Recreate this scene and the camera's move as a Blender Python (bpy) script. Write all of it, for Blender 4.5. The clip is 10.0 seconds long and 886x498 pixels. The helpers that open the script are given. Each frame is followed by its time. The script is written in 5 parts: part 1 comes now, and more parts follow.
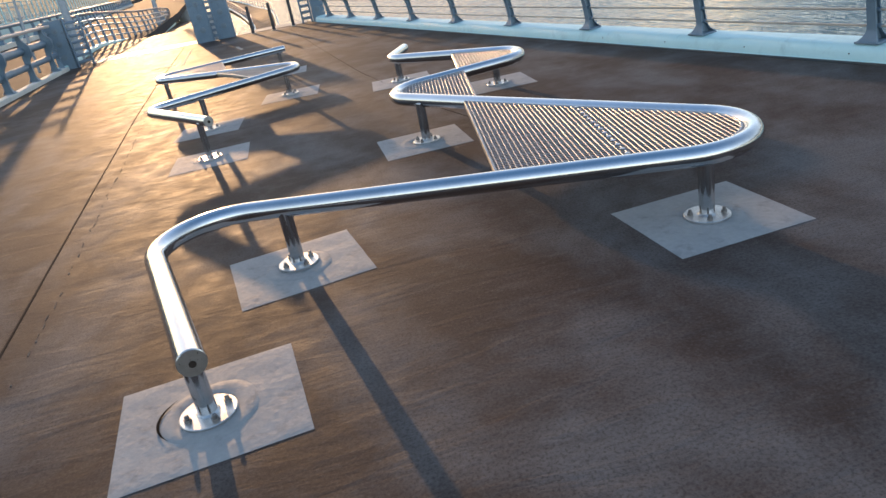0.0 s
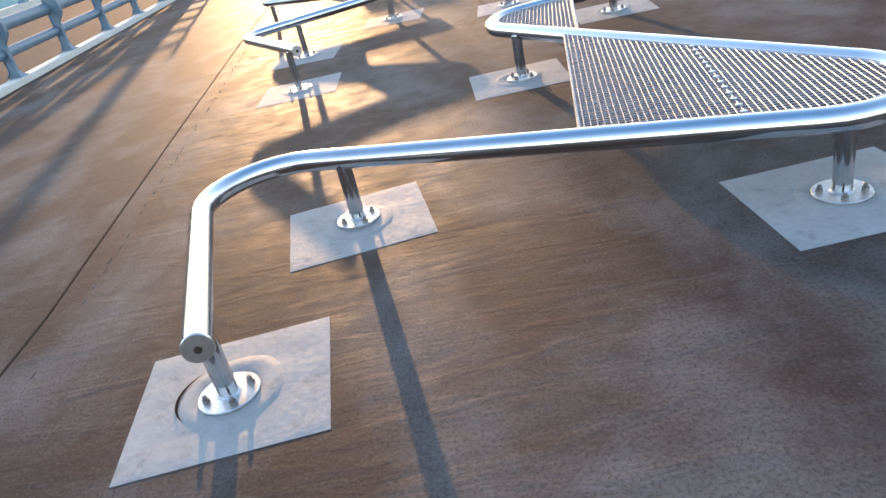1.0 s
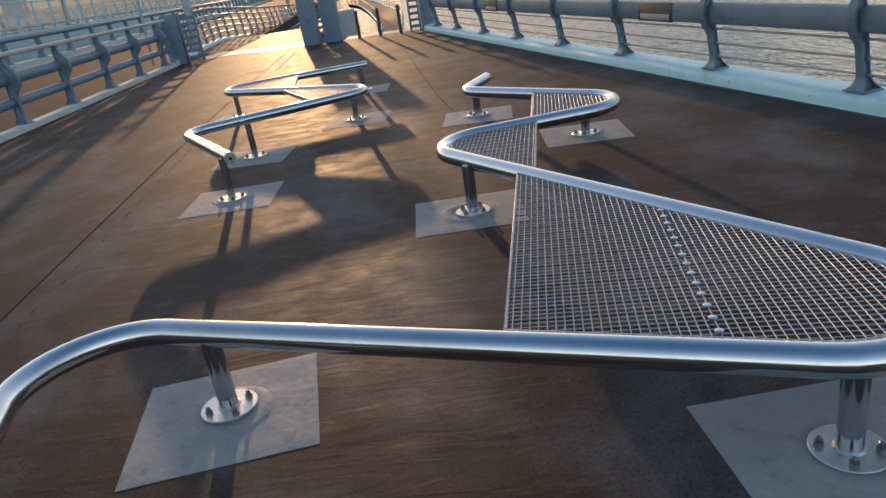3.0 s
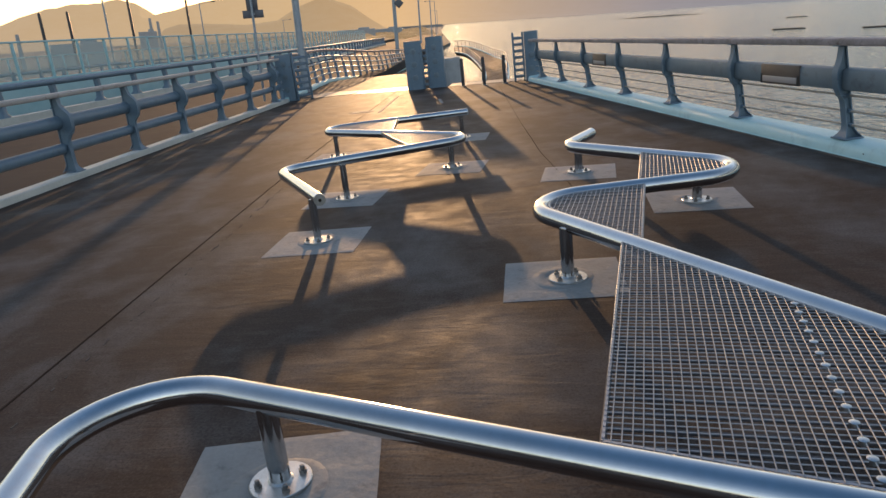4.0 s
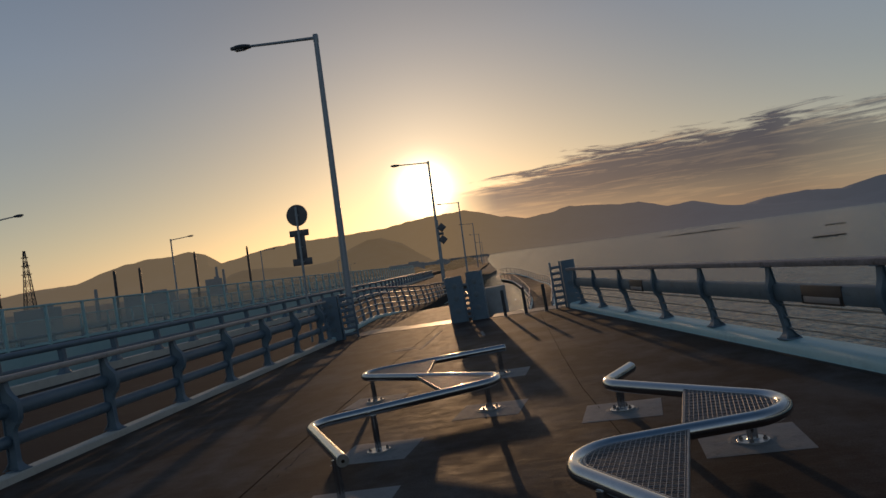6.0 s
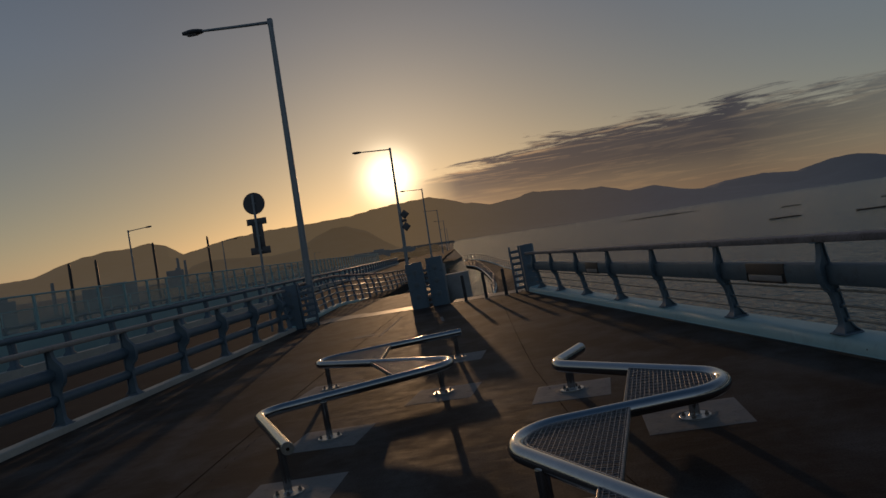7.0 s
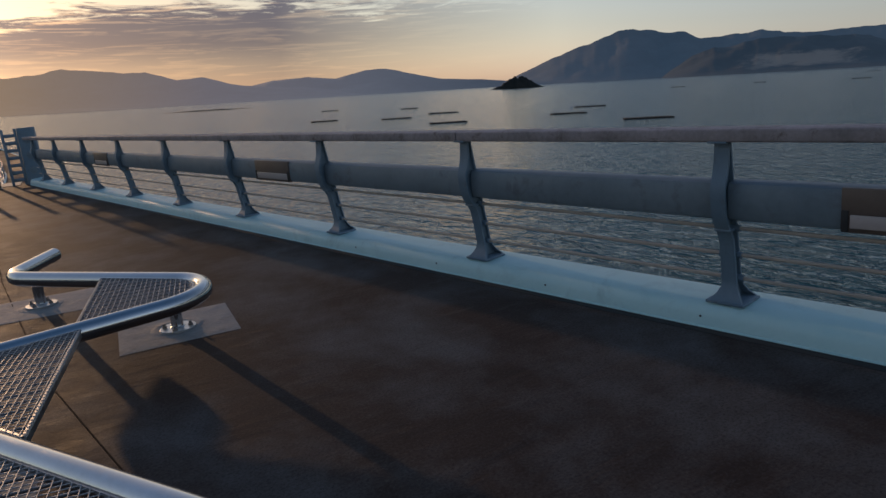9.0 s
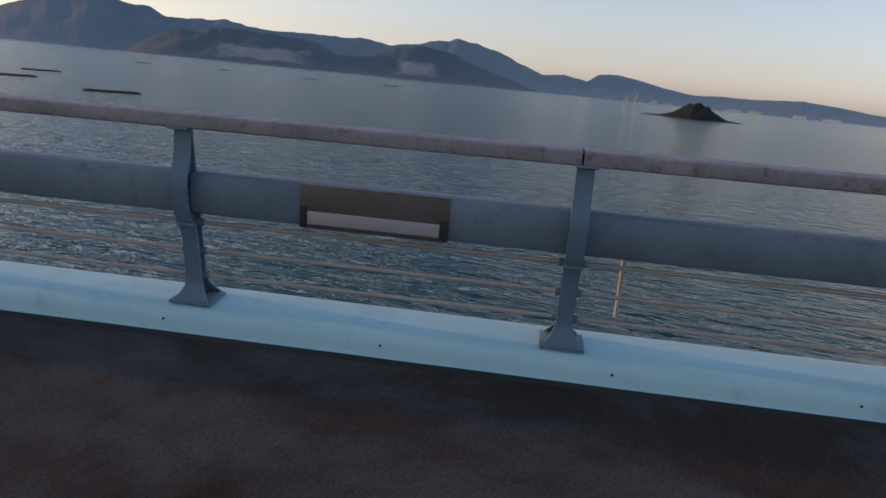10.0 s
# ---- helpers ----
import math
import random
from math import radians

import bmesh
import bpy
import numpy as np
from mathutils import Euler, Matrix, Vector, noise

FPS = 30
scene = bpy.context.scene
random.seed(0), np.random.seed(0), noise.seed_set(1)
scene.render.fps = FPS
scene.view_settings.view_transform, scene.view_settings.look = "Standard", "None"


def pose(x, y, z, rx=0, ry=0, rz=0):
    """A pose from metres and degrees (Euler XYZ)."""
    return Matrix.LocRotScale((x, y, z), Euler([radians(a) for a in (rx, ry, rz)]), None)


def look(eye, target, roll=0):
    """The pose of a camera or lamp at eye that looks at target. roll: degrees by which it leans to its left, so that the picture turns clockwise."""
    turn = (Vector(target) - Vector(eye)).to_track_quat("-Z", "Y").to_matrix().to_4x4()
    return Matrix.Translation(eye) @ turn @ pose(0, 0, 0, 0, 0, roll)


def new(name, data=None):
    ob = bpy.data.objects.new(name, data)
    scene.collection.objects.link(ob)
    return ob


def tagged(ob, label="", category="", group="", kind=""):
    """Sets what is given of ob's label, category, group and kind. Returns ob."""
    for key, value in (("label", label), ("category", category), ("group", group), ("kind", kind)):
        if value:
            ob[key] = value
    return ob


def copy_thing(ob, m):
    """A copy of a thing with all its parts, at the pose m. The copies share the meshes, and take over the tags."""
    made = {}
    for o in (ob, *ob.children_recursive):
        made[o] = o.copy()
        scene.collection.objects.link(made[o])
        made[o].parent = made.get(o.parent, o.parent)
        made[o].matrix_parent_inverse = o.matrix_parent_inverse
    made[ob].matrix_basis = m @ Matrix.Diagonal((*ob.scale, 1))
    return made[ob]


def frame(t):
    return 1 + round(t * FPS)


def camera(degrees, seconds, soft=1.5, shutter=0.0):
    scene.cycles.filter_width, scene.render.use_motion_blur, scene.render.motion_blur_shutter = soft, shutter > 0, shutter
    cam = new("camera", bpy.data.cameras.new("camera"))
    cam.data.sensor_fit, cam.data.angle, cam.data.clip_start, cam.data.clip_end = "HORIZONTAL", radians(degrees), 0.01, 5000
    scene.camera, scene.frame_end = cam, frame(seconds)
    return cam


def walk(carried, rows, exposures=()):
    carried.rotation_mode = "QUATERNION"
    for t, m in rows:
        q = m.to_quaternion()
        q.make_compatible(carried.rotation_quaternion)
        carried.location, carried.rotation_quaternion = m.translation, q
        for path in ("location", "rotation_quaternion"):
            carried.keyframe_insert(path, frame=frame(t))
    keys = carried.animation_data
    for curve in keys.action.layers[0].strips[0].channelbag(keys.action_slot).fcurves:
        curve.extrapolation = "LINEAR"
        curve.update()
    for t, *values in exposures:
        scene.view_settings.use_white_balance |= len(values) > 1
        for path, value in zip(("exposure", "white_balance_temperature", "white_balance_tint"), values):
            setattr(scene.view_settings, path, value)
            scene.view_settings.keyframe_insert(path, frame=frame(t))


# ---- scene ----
cam = camera(65.0, 10.0)
PATH = [
    (0, (-0.498, -5.435, 1.568), (-0.231, -3.626, 0.758), -11.1),
    (0.5, (-0.329, -5.211, 1.541), (-0.394, -3.391, 0.714), -11.0),
    (1, (-0.166, -4.994, 1.519), (-0.278, -3.232, 0.58), -13.3),
    (1.5, (-0.053, -4.645, 1.475), (0.043, -2.909, 0.486), -8.9),
    (2, (0.077, -4.484, 1.506), (0.292, -2.735, 0.559), -7.2),
    (2.5, (0.233, -4.3, 1.552), (0.227, -2.374, 0.759), -10.5),
    (2.7, (0.253, -4.217, 1.567), (0.221, -2.375, 0.787), -9.7),
    (3.8, (0.19, -3.816, 1.566), (0.118, -1.913, 0.954), -5.2),
    (4, (0.225, -3.751, 1.547), (-0.044, -1.862, 0.949), -6.3),
    (4.5, (0.377, -3.611, 1.604), (-0.224, -1.782, 1.062), -6.8),
    (5, (0.41, -3.592, 1.646), (-0.172, -1.711, 1.29), -7.9),
    (5.5, (0.439, -3.616, 1.674), (-0.023, -1.67, 1.667), -8.9),
    (6, (0.427, -3.513, 1.672), (0.086, -1.543, 1.722), -9.8),
    (6.2, (0.436, -3.5, 1.667), (0.139, -1.523, 1.707), -10.2),
    (7.3, (0.597, -3.367, 1.589), (0.392, -1.379, 1.522), -11.3),
    (7.5, (0.592, -3.294, 1.576), (0.511, -1.304, 1.393), -11.1),
    (8, (0.709, -3.077, 1.561), (1.217, -1.183, 1.165), -5.5),
    (8.2, (0.751, -3.045, 1.541), (1.384, -1.194, 1.127), -5.5),
    (8.5, (0.882, -2.987, 1.519), (1.643, -1.189, 1.085), -7.4),
    (9, (1.11, -2.844, 1.472), (2.003, -1.119, 0.994), -5.7),
    (9.1, (1.099, -2.847, 1.453), (2.043, -1.151, 0.97), -4.1),
    (9.5, (1.236, -2.746, 1.438), (2.631, -1.401, 0.942), 0.3),
    (9.6, (1.257, -2.726, 1.441), (2.733, -1.468, 0.953), 1.2),
    (10, (1.409, -2.637, 1.445), (3.223, -1.995, 0.902), 4.6),
]
CROSSFALL, FALL = radians(-2.4), radians(-0.35)     # the deck leans towards the road and falls ahead
DECK = Matrix.Rotation(CROSSFALL, 4, "Y") @ Matrix.Rotation(FALL, 4, "X")
walk(cam, [(t, DECK @ look(eye, target, roll)) for t, eye, target, roll in PATH],
     exposures=[(0.0, 1.25, 6100, 10), (0.5, 1.4, 6000, 10), (1.0, 2.1, 6000, 10), (1.5, 1.9, 6050, 10), (2.0, 1.8, 6000, 10), (2.5, 1.05, 6000, 10), (4.0, 0.5, 6250, 10), (4.5, 0.95, 6150, 10), (5.0, 0.25, 6200, 10), (5.5, -0.75, 6050, 10), (6.0, -1.45, 5900, 10), (7.5, -2.3, 5850, 10), (8.0, -1.35, 5700, 10), (8.5, -0.85, 5750, 11), (9.0, -0.6, 5750, 13), (9.5, -0.15, 5850, 15), (10.0, 0.1, 5850, 18)])

# ---- world and sun ----
SUN_AZ, SUN_EL = -10.7, 5.75                 # degrees from +y towards +x, and above the horizon
sun_way = Vector((math.sin(radians(SUN_AZ)) * math.cos(radians(SUN_EL)), math.cos(radians(SUN_AZ)) * math.cos(radians(SUN_EL)), math.sin(radians(SUN_EL))))


class Nodes:
    """Short hand for building node trees."""

    def __init__(self, tree):
        self.t = tree

    def n(self, kind, **settings):
        node = self.t.nodes.new(kind)
        for k, v in settings.items():
            if k == "op":
                node.operation = v
            elif k == "blend":
                node.data_type, node.blend_type = "RGBA", v
            elif k == "ins":
                for name, value in v.items():
                    node.inputs[name].default_value = value
        return node

    def link(self, a, b):
        self.t.links.new(a, b)

    def math(self, op, a, b=0.0, c=None):
        node = self.n("ShaderNodeMath", op=op)
        for i, v in enumerate((a, b, c)):
            if v is None:
                continue
            if isinstance(v, (int, float)):
                node.inputs[i].default_value = v
            else:
                self.link(v, node.inputs[i])
        return node.outputs[0]

    def mix(self, fac, a, b, blend="MIX"):
        node = self.n("ShaderNodeMix", blend=blend)
        for i, v in ((0, fac), (6, a), (7, b)):
            if isinstance(v, (int, float)):
                node.inputs[i].default_value = v
            elif isinstance(v, (tuple, list)):
                node.inputs[i].default_value = (*v[:3], 1)
            else:
                self.link(v, node.inputs[i])
        return node.outputs[2]

    def ramp(self, fac, stops):
        node = self.n("ShaderNodeValToRGB")
        el = node.color_ramp.elements
        while len(el) < len(stops):
            el.new(0.5)
        for e, (p, c) in zip(el, stops):
            e.position = p
            e.color = (c, c, c, 1) if isinstance(c, (int, float)) else (*c, 1)
        self.link(fac, node.inputs[0])
        return node.outputs[0]

    def noise(self, vec, scale, detail=4, rough=0.55, dist=0.0):
        node = self.n("ShaderNodeTexNoise", ins={"Scale": scale, "Detail": detail, "Roughness": rough, "Distortion": dist})
        if vec is not None:
            self.link(vec, node.inputs["Vector"])
        return node.outputs[0]

    def mapping(self, vec, scale=(1, 1, 1), rot=(0, 0, 0), loc=(0, 0, 0)):
        node = self.n("ShaderNodeMapping", ins={"Scale": scale, "Rotation": rot, "Location": loc})
        self.link(vec, node.inputs["Vector"])
        return node.outputs[0]


world = bpy.data.worlds.new("sky")
scene.world = world
world.use_nodes = True
w = Nodes(world.node_tree)
for nd in list(world.node_tree.nodes):
    world.node_tree.nodes.remove(nd)
sky = w.n("ShaderNodeTexSky")
sky.sky_type = "NISHITA"
sky.sun_disc = False
sky.sun_elevation = radians(SUN_EL)
sky.sun_rotation = radians(SUN_AZ)
sky.air_density, sky.dust_density, sky.ozone_density = 1.0, 0.9, 1.5
co = w.n("ShaderNodeTexCoord").outputs["Generated"]
nrm = w.n("ShaderNodeVectorMath", op="NORMALIZE")
w.link(co, nrm.inputs[0])
way = nrm.outputs[0]
dot = w.n("ShaderNodeVectorMath", op="DOT_PRODUCT", ins={1: sun_way})
w.link(way, dot.inputs[0])
near = w.math("MAXIMUM", dot.outputs["Value"], 0.0)
aureole = w.math("ADD", w.math("MULTIPLY", w.math("POWER", near, 2000.0), 90.0), w.math("MULTIPLY", w.math("POWER", near, 200.0), 4.0))
sep = w.n("ShaderNodeSeparateXYZ")
w.link(way, sep.inputs[0])
height = sep.outputs[2]
az = w.math("ADD", w.math("MULTIPLY", w.math("ARCTAN2", sep.outputs[0], sep.outputs[1]), 0.5), 0.5)
# clear sky: paler than the model's blue, amber low down on the sun's side
haze = w.n("ShaderNodeHueSaturation")
w.link(w.math("ADD", w.math("ADD", 0.50, w.math("MULTIPLY", w.math("MAXIMUM", w.math("SUBTRACT", height, 0.25), 0.0), 0.9)), w.math("MULTIPLY", w.math("POWER", near, 3.0), 0.24)), haze.inputs["Saturation"])
w.link(w.mix(1.0, sky.outputs[0], (1.0, 0.97, 1.03), "MULTIPLY"), haze.inputs["Color"])
low = w.math("MULTIPLY", w.ramp(height, [(0.0, 1.0), (0.30, 0.0)]), w.math("POWER", near, 2.6))
amber = w.mix(low, haze.outputs[0], w.mix(1.0, haze.outputs[0], (0.95, 0.77, 0.45), "MULTIPLY"))
rosy = w.mix(w.math("MULTIPLY", w.ramp(height, [(0.0, 1.0), (0.13, 0.0)]), w.ramp(az, [(0.62, 0.0), (0.80, 1.0)])), amber, w.mix(1.0, amber, (1.0, 0.95, 0.95), "MULTIPLY"))
skyc = w.n("ShaderNodeVectorMath", op="SCALE")
w.link(rosy, skyc.inputs[0])
w.link(w.math("SUBTRACT", 2.2, w.math("MULTIPLY", w.math("POWER", near, 8.0), 1.3)), skyc.inputs[3])
# a long cloud bank over the water: a ragged, lit upper edge, a solid grey body and a thin veil down to the hills
cvec = w.mapping(way, (3.0, 3.0, 26.0), (0.0, radians(-2), 0.0))
cn = w.noise(cvec, 3.2, 9, 0.66, 0.5)
streak = w.noise(w.mapping(way, (4.0, 4.0, 60.0), (0.0, radians(3), 0.0)), 3.0, 7, 0.62, 0.6)
topz = w.ramp(az, [(0.40, 0.094), (0.43, 0.101), (0.517, 0.121), (0.605, 0.134), (0.657, 0.130), (0.71, 0.122)])
depth = w.math("DIVIDE", w.math("SUBTRACT", topz, height), 0.040)
solid = w.ramp(w.math("ADD", w.math("MULTIPLY", depth, 0.75), w.math("MULTIPLY", w.math("SUBTRACT", cn, 0.5), 2.3)), [(0.04, 0.0), (0.30, 1.0)])
reach = w.ramp(az, [(0.415, 0.0), (0.455, 1.0), (0.64, 1.0), (0.83, 0.0)])
thin = w.ramp(height, [(0.0, 0.80), (0.045, 0.86), (0.075, 1.0)])
cloud = w.math("MULTIPLY", w.math("MULTIPLY", solid, reach), thin)
dark = w.mix(1.0, skyc.outputs[0], (0.20, 0.205, 0.30), "MULTIPLY")
rim = w.mix(1.0, skyc.outputs[0], (1.0, 0.84, 0.74), "MULTIPLY")
open_ = w.math("MULTIPLY", w.ramp(streak, [(0.50, 0.0), (0.64, 1.0)]), w.ramp(depth, [(0.1, 0.9), (0.9, 0.12)]))
body = w.mix(cloud, skyc.outputs[0], w.mix(open_, dark, rim))
glow = w.n("ShaderNodeVectorMath", op="SCALE", ins={0: (1.0, 0.76, 0.46)})
w.link(aureole, glow.inputs[3])
total = w.n("ShaderNodeVectorMath", op="ADD")
w.link(body, total.inputs[0])
w.link(glow.outputs[0], total.inputs[1])
bg = w.n("ShaderNodeBackground", ins={"Strength": 0.12})
w.link(total.outputs[0], bg.inputs["Color"])
wo = w.n("ShaderNodeOutputWorld")
w.link(bg.outputs[0], wo.inputs["Surface"])

sun = new("sun", bpy.data.lights.new("sun", "SUN"))
sun.data.energy, sun.data.angle, sun.data.color = 2.7, radians(0.6), (1.0, 0.56, 0.25)
sun.matrix_world = look((0, 0, 60), Vector((0, 0, 60)) - sun_way)


# ---- materials ----
def material(name, base, base2, scale=3.0, rough=(0.5, 0.7), metal=0.0, bump=0.1, bump_scale=60.0, stretch=(1, 1, 1), spec=0.5, stain=None, per_piece=0.0):
    """A painted, metal or mineral surface: two colours by coarse and fine noise, varying gloss, fine relief, optional stains."""
    m = bpy.data.materials.new(name)
    m.use_nodes = True
    k = Nodes(m.node_tree)
    b = m.node_tree.nodes["Principled BSDF"]
    obj = k.n("ShaderNodeTexCoord").outputs["Object"]
    v = k.mapping(obj, stretch)
    big, fine = k.noise(v, scale, 5, 0.6), k.noise(v, scale * 9, 4, 0.65)
    f = k.ramp(k.math("ADD", k.math("MULTIPLY", big, 0.65), k.math("MULTIPLY", fine, 0.35)), [(0.36, 0.0), (0.64, 1.0)])
    col = k.mix(f, base, base2)
    if stain:
        sf = k.ramp(k.noise(v, scale * 2.3, 8, 0.7, 0.4), [(0.55, 0.0), (0.72, 1.0)])
        col = k.mix(sf, col, stain)
    if per_piece:
        info = k.n("ShaderNodeObjectInfo").outputs["Random"]
        hsv = k.n("ShaderNodeHueSaturation")
        k.link(k.math("ADD", 1 - per_piece / 2, k.math("MULTIPLY", info, per_piece)), hsv.inputs["Value"])
        k.link(col, hsv.inputs["Color"])
        col = hsv.outputs[0]
    k.link(col, b.inputs["Base Color"])
    k.link(k.ramp(fine, [(0.3, rough[0]), (0.7, rough[1])]), b.inputs["Roughness"])
    b.inputs["Metallic"].default_value = metal
    b.inputs["Specular IOR Level"].default_value = spec
    if bump:
        bn = k.n("ShaderNodeBump", ins={"Strength": bump, "Distance": 0.01})
        k.link(k.noise(v, bump_scale, 5, 0.6), bn.inputs["Height"])
        k.link(bn.outputs[0], b.inputs["Normal"])
    return m


def deck_material():
    """Brown resin coating on the deck, worn grey in long drifts, with pale scuffs and shallow ripples across."""
    m = bpy.data.materials.new("deck_coating")
    m.use_nodes = True
    k = Nodes(m.node_tree)
    b = m.node_tree.nodes["Principled BSDF"]
    obj = k.n("ShaderNodeTexCoord").outputs["Object"]
    wide = k.noise(k.mapping(obj, (1.0, 0.75, 1), (0, 0, 0.4)), 1.0, 8, 0.62, 0.2)
    blotch = k.noise(k.mapping(obj, (1.0, 1.25, 1), (0, 0, 0.3)), 3.6, 9, 0.72, 0.2)
    wrinkle = k.noise(k.mapping(obj, (1.1, 4.0, 1), (0, 0, 0.10)), 2.4, 9, 0.72, 0.3)
    grain = k.noise(obj, 70.0, 6, 0.8)
    col = k.mix(k.ramp(blotch, [(0.36, 0.0), (0.66, 1.0)]), (0.042, 0.027, 0.020), (0.064, 0.046, 0.037))
    col = k.mix(k.ramp(wide, [(0.44, 0.0), (0.62, 0.95)]), col, (0.108, 0.100, 0.094))
    col = k.mix(k.ramp(wrinkle, [(0.54, 0.0), (0.78, 0.55)]), col, (0.125, 0.108, 0.096))
    col = k.mix(k.ramp(wrinkle, [(0.26, 0.5), (0.42, 0.0)]), col, (0.026, 0.015, 0.011))
    col = k.mix(k.ramp(grain, [(0.38, 0.6), (0.52, 0.0)]), col, (0.020, 0.014, 0.011))
    col = k.mix(k.ramp(grain, [(0.55, 0.0), (0.70, 0.5)]), col, (0.13, 0.115, 0.105))
    b.inputs["Specular IOR Level"].default_value = 0.085
    k.link(col, b.inputs["Base Color"])
    k.link(k.ramp(blotch, [(0.3, 0.58), (0.7, 0.82)]), b.inputs["Roughness"])
    rip = k.noise(k.mapping(obj, (1.1, 4.0, 1), (0, 0, 0.04)), 1.5, 4, 0.6, 0.9)
    h = k.math("ADD", k.math("MULTIPLY", rip, 0.42), k.math("ADD", k.math("MULTIPLY", grain, 0.05), k.math("MULTIPLY", wrinkle, 0.16)))
    bn = k.n("ShaderNodeBump", ins={"Strength": 0.5, "Distance": 0.02})
    k.link(h, bn.inputs["Height"])
    k.link(bn.outputs[0], b.inputs["Normal"])
    return m


def sea_material():
    m = bpy.data.materials.new("sea_water")
    m.use_nodes = True
    k = Nodes(m.node_tree)
    b = m.node_tree.nodes["Principled BSDF"]
    obj = k.n("ShaderNodeTexCoord").outputs["Object"]
    k.link(k.mix(k.noise(obj, 0.01, 4), (0.010, 0.058, 0.060), (0.016, 0.072, 0.072)), b.inputs["Base Color"])
    b.inputs["Roughness"].default_value = 0.09
    b.inputs["IOR"].default_value = 1.33
    b.inputs["Specular IOR Level"].default_value = 0.5
    v = k.mapping(obj, (1.35, 0.55, 1), (0, 0, 0.25))
    h = k.math("ADD", k.math("MULTIPLY", k.noise(v, 0.40, 2, 0.5, 0.4), 1.0), k.math("MULTIPLY", k.noise(v, 1.0, 3, 0.55, 0.6), 0.75))
    bn = k.n("ShaderNodeBump", ins={"Strength": 1.0, "Distance": 0.6})
    k.link(h, bn.inputs["Height"])
    k.link(bn.outputs[0], b.inputs["Normal"])
    return m


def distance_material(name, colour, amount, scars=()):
    """Far hills: dark woods with haze painted in as emission, golden towards the sun, mauve and blue away from it."""
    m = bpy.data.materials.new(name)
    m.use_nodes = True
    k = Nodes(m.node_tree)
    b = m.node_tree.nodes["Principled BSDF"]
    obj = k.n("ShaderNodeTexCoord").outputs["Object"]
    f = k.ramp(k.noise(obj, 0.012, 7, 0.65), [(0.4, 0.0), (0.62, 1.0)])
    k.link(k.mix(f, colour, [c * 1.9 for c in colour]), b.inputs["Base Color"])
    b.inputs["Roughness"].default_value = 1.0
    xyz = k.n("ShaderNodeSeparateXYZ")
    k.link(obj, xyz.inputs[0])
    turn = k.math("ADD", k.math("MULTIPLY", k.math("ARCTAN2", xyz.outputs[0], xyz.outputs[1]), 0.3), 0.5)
    # haze colour by azimuth, emitted by the surface itself
    haze_glow = k.ramp(turn, [(0.24, (0.34, 0.235, 0.135)), (0.40, (0.46, 0.30, 0.145)), (0.45, (0.56, 0.34, 0.15)), (0.50, (0.36, 0.25, 0.165)), (0.555, (0.225, 0.188, 0.18)), (0.62, (0.145, 0.148, 0.165)), (0.67, (0.062, 0.076, 0.098)), (0.74, (0.036, 0.058, 0.084)), (1.0, (0.052, 0.076, 0.105))])
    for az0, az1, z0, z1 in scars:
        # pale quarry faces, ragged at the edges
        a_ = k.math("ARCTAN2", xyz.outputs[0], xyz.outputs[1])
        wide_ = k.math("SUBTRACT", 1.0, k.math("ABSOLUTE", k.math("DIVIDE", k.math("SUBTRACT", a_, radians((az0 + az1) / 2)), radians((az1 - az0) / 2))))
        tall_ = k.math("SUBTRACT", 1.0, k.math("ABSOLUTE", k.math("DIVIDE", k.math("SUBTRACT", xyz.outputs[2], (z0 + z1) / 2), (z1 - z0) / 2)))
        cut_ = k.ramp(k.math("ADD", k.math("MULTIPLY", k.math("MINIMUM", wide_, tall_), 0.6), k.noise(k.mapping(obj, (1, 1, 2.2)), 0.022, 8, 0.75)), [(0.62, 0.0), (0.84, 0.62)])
        haze_glow = k.mix(cut_, haze_glow, (0.19, 0.20, 0.21))
    k.link(haze_glow, b.inputs["Emission Color"])
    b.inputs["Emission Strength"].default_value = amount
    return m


M_DECK = deck_material()
M_SEA = sea_material()
M_STEEL = material("brushed_stainless", (0.60, 0.60, 0.60), (0.52, 0.52, 0.51), 3.0, (0.08, 0.18), 1.0, 0.010, 60.0, spec=0.5)
M_GRATE = material("grating_steel", (0.36, 0.36, 0.37), (0.26, 0.26, 0.27), 8.0, (0.34, 0.5), 1.0, 0.0)
M_CROSS = material("dull_flat_bar", (0.13, 0.13, 0.135), (0.09, 0.09, 0.095), 40.0, (0.5, 0.7), 0.5, 0.0, spec=0.4)
M_BRIGHT = material("bright_mesh_wire", (0.40, 0.40, 0.40), (0.30, 0.30, 0.30), 12.0, (0.42, 0.55), 0.35, 0.0)
M_FLANGE = material("flange_steel", (0.66, 0.65, 0.62), (0.48, 0.46, 0.43), 14.0, (0.25, 0.45), 1.0, 0.05, 120.0)
M_BOLT = material("bolt_steel", (0.30, 0.29, 0.28), (0.18, 0.16, 0.14), 30.0, (0.35, 0.55), 1.0, 0.0)
M_MORTAR = material("mortar_patch", (0.29, 0.29, 0.275), (0.235, 0.235, 0.225), 4.0, (0.7, 0.9), 0.0, 0.22, 30.0, stain=(0.165, 0.165, 0.16))
M_BLUE = material("blue_grey_paint", (0.110, 0.165, 0.215), (0.145, 0.205, 0.255), 2.5, (0.42, 0.62), 0.0, 0.08, 70.0, stain=(0.095, 0.12, 0.15))
M_BEAM = material("galvanised_blue_beam", (0.125, 0.165, 0.195), (0.185, 0.23, 0.26), 2.2, (0.45, 0.65), 0.15, 0.06, 50.0, stretch=(1, 1, 1), stain=(0.10, 0.115, 0.14))
